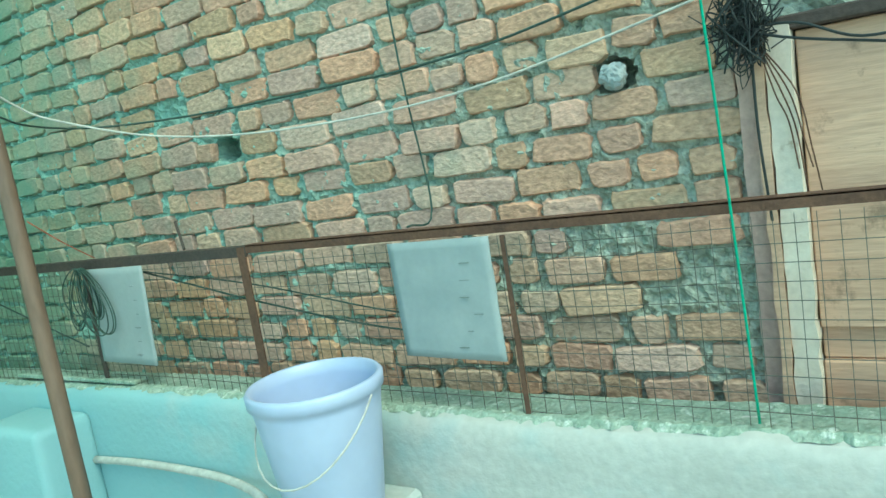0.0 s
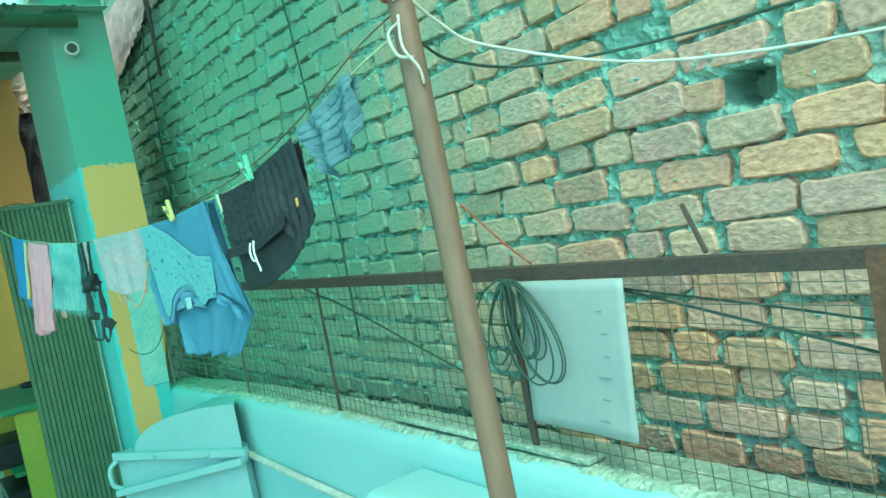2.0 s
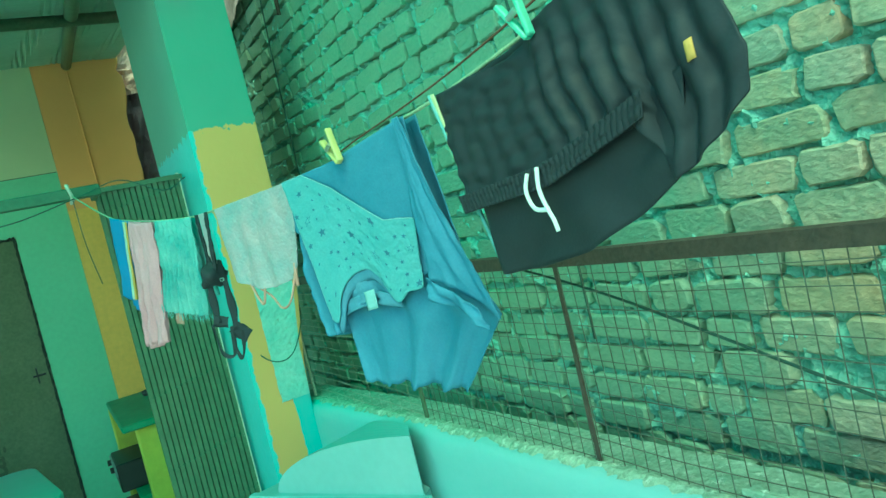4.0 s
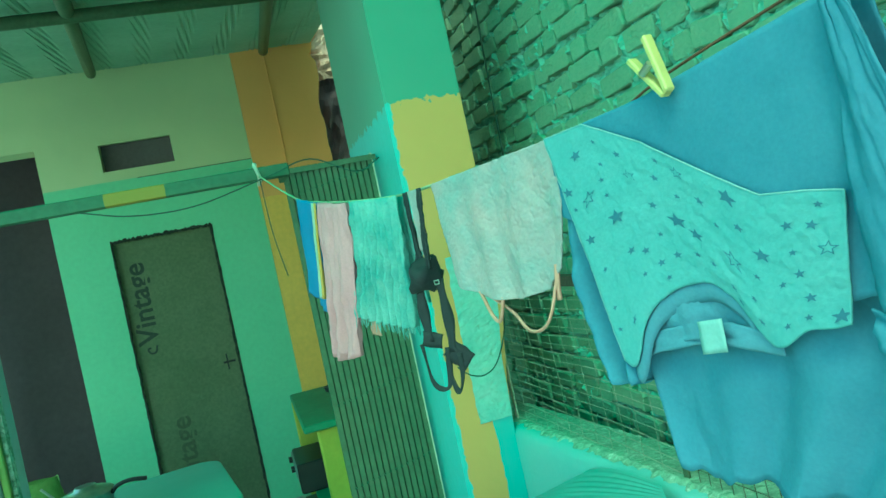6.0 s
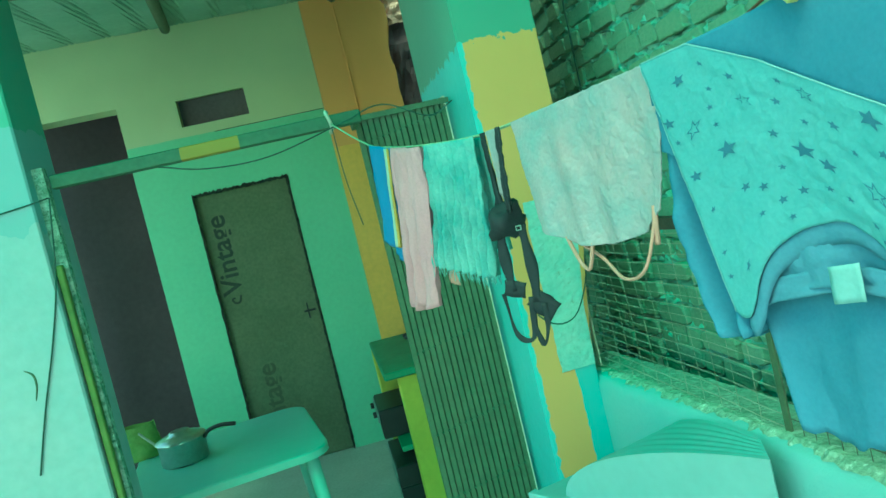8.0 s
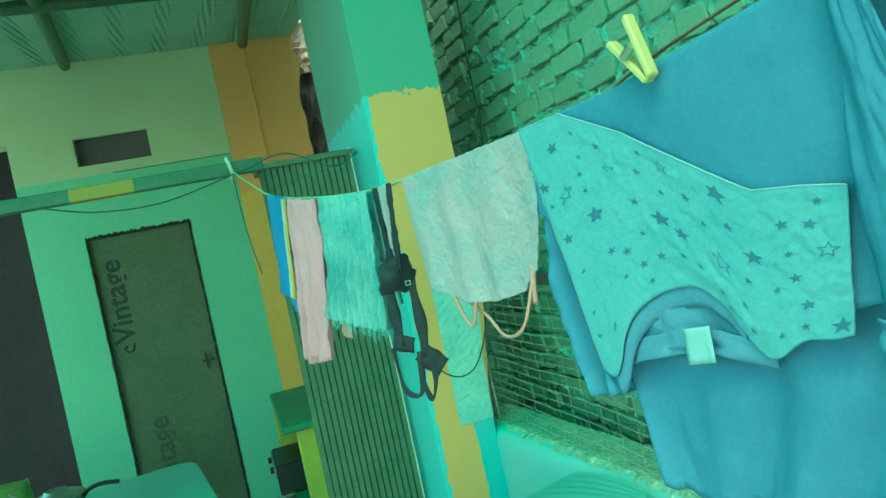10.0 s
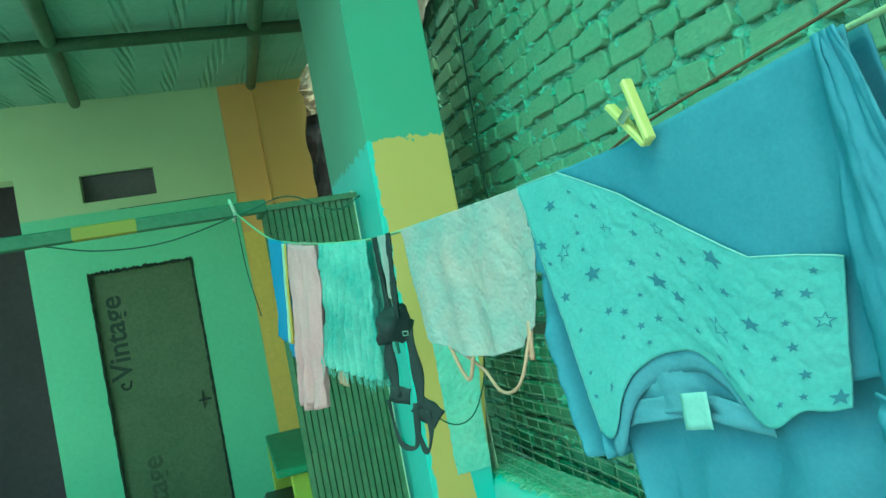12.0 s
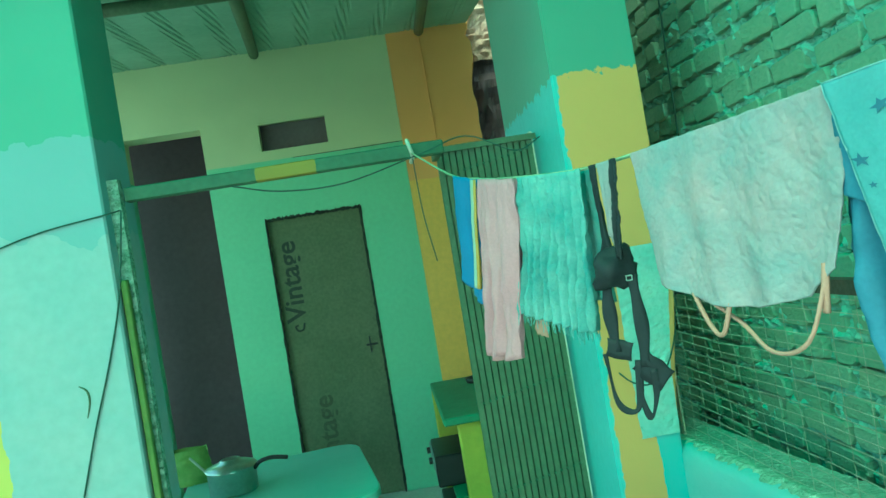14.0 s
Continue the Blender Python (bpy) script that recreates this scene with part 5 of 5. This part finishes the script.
ribbon([rib(0.013, 0.015), rib(0.016, 0.09), rib(0.012, 0.162)], 0.016)
ribbon([rib(-0.036, 0.124), rib(-0.02, 0.130), rib(-0.002, 0.137)], 0.026, "panel")
ribbon([rib(0.006, 0.150), rib(0.020, 0.168), rib(0.038, 0.188)], 0.034, "flap")
ribbon([rib(-0.040, 0.135), rib(-0.034, 0.205), rib(-0.021, 0.230), rib(-0.005, 0.222), rib(0.004, 0.150)], 0.007)
ribbon([rib(0.0, 0.160), rib(0.002, 0.213), rib(0.009, 0.243), rib(0.020, 0.206), rib(0.022, 0.166)], 0.007)

# crinkled scarf with fringe
scarf = thing("scarf", "crinkled turquoise scarf with a fringed end", "scarf", on_line(3.85))
_, sc_at = hung("cloth", SCARF, scarf, 3.935, 3.725, [(0, .236), (0.3, .240), (0.7, .243), (1, .240)], 0.012, left=[(0, 0), (0.5, 0.02), (1, 0.060)], right=[(0, 0), (0.5, 0.01), (1, 0.024)], nu=170, nv=60, fold=0.0115, folds=8.5, seed=31, crumple=0.0045)
hung("cloth_back", SCARF, scarf, 3.93, 3.73, 0.2, -0.012, nu=50, fold=0.006, folds=8, seed=32)
bm = bmesh.new()
rnd = random.Random(5)
for i in range(70):
    p = sc_at(i / 69, 0.995)
    tube(bm, [p, p + Vector((rnd.uniform(-.003, .003), rnd.uniform(-.006, .006), -rnd.uniform(0.008, 0.022)))], 0.0008, 4, False)
part("fringe", bm, SCARF, scarf)["kind"] = "stuff"

# pink trousers
pants = thing("pink_trousers", "faded pink jersey trousers hung by the waist", "trousers", on_line(4.1))
hung("leg", PINK, pants, 4.150, 4.045, [(0, .352), (0.5, .362), (1, .355)], 0.013, left=[(0, 0), (0.4, 0.05), (1, 0.13)], right=[(0, 0), (0.5, 0.03), (1, 0.115)], nu=64, fold=0.015, folds=2.2, seed=41, crumple=0.0025)
hung("leg", PINK, pants, 4.10, 3.925, [(0, .345), (0.6, .338), (1, .318)], 0.022, left=[(0, 0), (0.5, 0.02), (1, 0.09)], right=[(0, 0), (0.4, 0.02), (1, 0.085)], nu=64, fold=0.013, folds=2.4, seed=42, crumple=0.0025)
hung("back", PINK, pants, 4.145, 3.94, 0.25, -0.012, fold=0.008, seed=43)
hung("inside", STRAP, pants, 3.93, 3.88, 0.275, 0.004, top=0.2, left=[(0, 0.02), (1, 0.05)], right=[(0, 0.02), (1, 0.06)], nu=8, fold=0.004, seed=44, label="peach inner edge")

# blue track trousers
track = thing("track_trousers", "blue track trousers with white and orange side stripes", "trousers", on_line(4.32))
hung("leg", TRACK, track, 4.365, 4.165, [(0, .235), (0.5, .258), (1, .262)], 0.006, left=[(0, 0), (1, 0.05)], right=[(0, 0), (1, 0.10)], nu=20, fold=0.006, folds=1.4, seed=51)
hung("side_stripe", TRACKWHITE, track, 4.192, 4.174, .225, 0.016, left=[(0, 0), (1, 0.09)], right=[(0, 0), (1, 0.09)], nu=5, fold=0.003, seed=51, label="white side stripe")
hung("side_stripe", ORANGE, track, 4.170, 4.157, .225, 0.016, left=[(0, 0), (1, 0.09)], right=[(0, 0), (1, 0.09)], nu=4, fold=0.003, seed=51, label="orange side stripe")

# black shorts, waist down
shorts = thing("black_shorts", "black shorts with a white drawstring, hung by a leg hem", "shorts", on_line(2.6))
_, sho_at = hung("front", BLACK, shorts, 2.775, 2.345, [(0, .155), (0.2, .160), (0.5, .158), (0.72, .160), (0.76, .190), (0.80, .226), (0.86, .218), (0.93, .204), (1, .186)], 0.014,
                 left=[(0, 0), (0.5, -0.012), (1, -0.034)], right=[(0, 0), (0.45, -0.022), (0.8, -0.044), (1, -0.040)], top=[(0, 0.002), (0.2, 0.008), (0.40, 0.020), (0.47, 0.016), (0.50, 0.0), (1, 0)],
                 nu=190, nv=64, fold=0.0075, folds=13, wob=3.0, seed=61, lean=0.016, gather=[(0, .10), (0.2, .22), (0.38, .15), (0.47, .7), (0.6, 1.0), (0.75, .9), (0.9, .8), (1, .3)],
                 fade=[(0, .05), (0.15, .4), (0.5, .9), (0.8, 1.0), (1, .8)], lump=0.5)
_, waist_at = hung("waistband", BLACK, shorts, 2.745, 2.405, [(0, .170), (0.5, .180), (1, .168)], 0.035, top=[(0, .146), (0.5, .154), (1, .142)],
                   left=[(0, 0), (1, -0.006)], right=[(0, 0), (1, 0.004)], nu=230, nv=12, fold=0.0011, folds=40, lump=1.6, seed=64, label="gathered elastic waistband", fade=[(0, 1), (0.5, .55), (1, .9)])
hung("lower_back", BLACK, shorts, 2.763, 2.345, [(0, .258), (0.25, .264), (0.55, .264), (0.8, .254), (1, .238)], 0.016, top=[(0, .145), (1, .145)],
     left=[(0, -0.034), (1, -0.050)], right=[(0, 0.02), (1, 0.036)], nu=80, nv=20, lump=0.1, fold=0.004, folds=1.6, seed=65, lean=0.002, label="flat lower part of the shorts")
hung("back", BLACK, shorts, 2.76, 2.36, [(0, .20), (1, .17)], -0.012, nu=40, fold=0.008, folds=3, seed=62)
d0 = waist_at(0.50, 0.2) + Vector((-0.004, 0, 0))
part("drawstring", tube(bmesh.new(), smooth_path([d0 + Vector((0, 0.016, 0.0)), d0 + Vector((-0.004, 0.020, -0.020)), d0 + Vector((-0.005, 0.010, -0.040)), d0 + Vector((-0.006, -0.010, -0.044)), d0 + Vector((-0.006, -0.016, -0.042))]), 0.0027, 6), WHITECORD, shorts, "white drawstring", smooth=True)
part("drawstring", tube(bmesh.new(), smooth_path([d0 + Vector((0, -0.004, 0.004)), d0 + Vector((-0.005, -0.006, -0.020)), d0 + Vector((-0.006, -0.014, -0.042)), d0 + Vector((-0.005, -0.020, -0.056)), d0 + Vector((-0.003, -0.021, -0.070))]), 0.0027, 6), WHITECORD, shorts, "white drawstring", smooth=True)
part("piping", tube(bmesh.new(), [on_line(2.785, 0.022, 0.0) + Vector((0.012 * k / 20, -0.072 * k / 20, -0.262 * k / 20)) for k in range(21)], 0.003, 6), SCARF, shorts, "turquoise hem piping", smooth=True)
hung("hem_lining", CREAM, shorts, 2.786, 2.774, .165, 0.020, left=[(0, 0), (0.5, -0.016), (1, -0.040)], right=[(0, 0), (0.5, -0.018), (1, -0.050)], nu=5, fold=0.002, seed=61, label="cream lining edge")
hung("hem_tag", ORANGE, shorts, 2.352, 2.344, .146, 0.030, top=.128, nu=3, nv=3, fold=0.001, seed=61, label="small orange tag")
peg_at(2.556, PEGGREEN, "green plastic clothes peg on the black shorts", tilt=-24, up=0.010)

# striped shorts
stripe = thing("striped_shorts", "crumpled blue-grey striped shorts hung near the pole", "shorts", on_line(2.25))
_, st_at = hung("cloth", DENIM, stripe, 2.318, 2.145, [(0, .095), (0.2, .13), (0.35, .125), (0.6, .115), (0.85, .13), (1, .11)], 0.014, left=[(0, 0), (0.5, -0.035), (1, -0.062)], right=[(0, 0), (1, 0.0)], nu=60, fold=0.013, folds=2.3, seed=71, crumple=0.004)
hung("back", DENIM, stripe, 2.312, 2.15, 0.08, -0.010, left=[(0, 0), (1, -0.04)], fold=0.01, folds=3, seed=72)
for v0 in (0.12, 0.26, 0.40, 0.54, 0.68, 0.82, 0.94):
    part("stripe", tube(bmesh.new(), [st_at(0.02 + 0.96 * k / 24, v0 + 0.05 * math.sin(k / 24 * 3.14)) + Vector((-0.0006, 0, 0)) for k in range(25)], 0.0026, 5), DENIMDARK, stripe, "dark stripe", smooth=True)

# ---------------------------------------------------------------- bricks in the wall


def brick_mesh(seed, l, h):
    """A worn brick with rounded, chipped corners, 60 triangles."""
    rnd = random.Random(seed)
    a, b = l / 2, h / 2
    cut = min(0.015, a * 0.3)
    ring = [(a, -b * .66), (a, b * .66), (a - cut * .4, b * .94), (a - cut * 1.5, b), (-a + cut * 1.5, b), (-a + cut * .4, b * .94),
            (-a, b * .66), (-a, -b * .66), (-a + cut * .4, -b * .94), (-a + cut * 1.5, -b), (a - cut * 1.5, -b), (a - cut * .4, -b * .94)]
    ring = [(y + rnd.uniform(-.007, .004) * (1 if y > 0 else -1), z + rnd.uniform(-.006, .004) * (1 if z > 0 else -1)) for y, z in ring]
    bm = bmesh.new()

    def loop(x, k, d):
        return [bm.verts.new((x + rnd.uniform(-d, d), y - k * (1 if y > 0 else -1), z - k * (1 if z > 0 else -1))) for y, z in ring]

    rings = [loop(0.030, -0.001, 0), loop(0.0035, 0.001, 0.0015), loop(0.0, 0.0045, 0.0005)]
    n = len(ring)
    for p, q in zip(rings, rings[1:]):
        for k in range(n):
            bm.faces.new((p[k], p[(k + 1) % n], q[(k + 1) % n], q[k]))
    bm.faces.new(rings[2])
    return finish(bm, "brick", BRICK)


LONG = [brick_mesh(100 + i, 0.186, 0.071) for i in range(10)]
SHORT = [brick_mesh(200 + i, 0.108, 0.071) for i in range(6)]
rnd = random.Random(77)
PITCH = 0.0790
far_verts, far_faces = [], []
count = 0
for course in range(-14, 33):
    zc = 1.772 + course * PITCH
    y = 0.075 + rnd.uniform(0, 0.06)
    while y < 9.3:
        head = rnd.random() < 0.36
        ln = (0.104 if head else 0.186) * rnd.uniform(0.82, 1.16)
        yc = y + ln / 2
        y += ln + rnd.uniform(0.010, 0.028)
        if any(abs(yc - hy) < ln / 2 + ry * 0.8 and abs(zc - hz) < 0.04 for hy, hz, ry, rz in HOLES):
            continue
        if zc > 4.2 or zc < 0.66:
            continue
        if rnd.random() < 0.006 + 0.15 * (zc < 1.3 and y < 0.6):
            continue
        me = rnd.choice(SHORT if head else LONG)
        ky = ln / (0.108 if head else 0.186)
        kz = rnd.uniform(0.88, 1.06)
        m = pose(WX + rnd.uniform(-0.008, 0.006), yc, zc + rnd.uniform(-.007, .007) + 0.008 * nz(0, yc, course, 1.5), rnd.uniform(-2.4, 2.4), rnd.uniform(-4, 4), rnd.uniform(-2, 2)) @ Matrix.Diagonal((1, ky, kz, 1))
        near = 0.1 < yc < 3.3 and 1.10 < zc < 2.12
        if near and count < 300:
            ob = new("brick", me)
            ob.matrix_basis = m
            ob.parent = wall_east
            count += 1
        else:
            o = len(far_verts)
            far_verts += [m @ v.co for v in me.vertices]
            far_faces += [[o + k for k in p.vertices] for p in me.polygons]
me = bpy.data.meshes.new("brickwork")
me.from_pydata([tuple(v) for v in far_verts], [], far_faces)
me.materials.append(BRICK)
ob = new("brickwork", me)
ob.parent = wall_east
ob["kind"] = "stuff"

# broken half brick beside the hole
half = new("brick", brick_mesh(900, 0.085, 0.066))
half.matrix_basis = pose(WX - 0.004, 1.812, 1.768, 3, 2, -3)
half.parent = wall_east
half["label"] = "broken orange half brick"
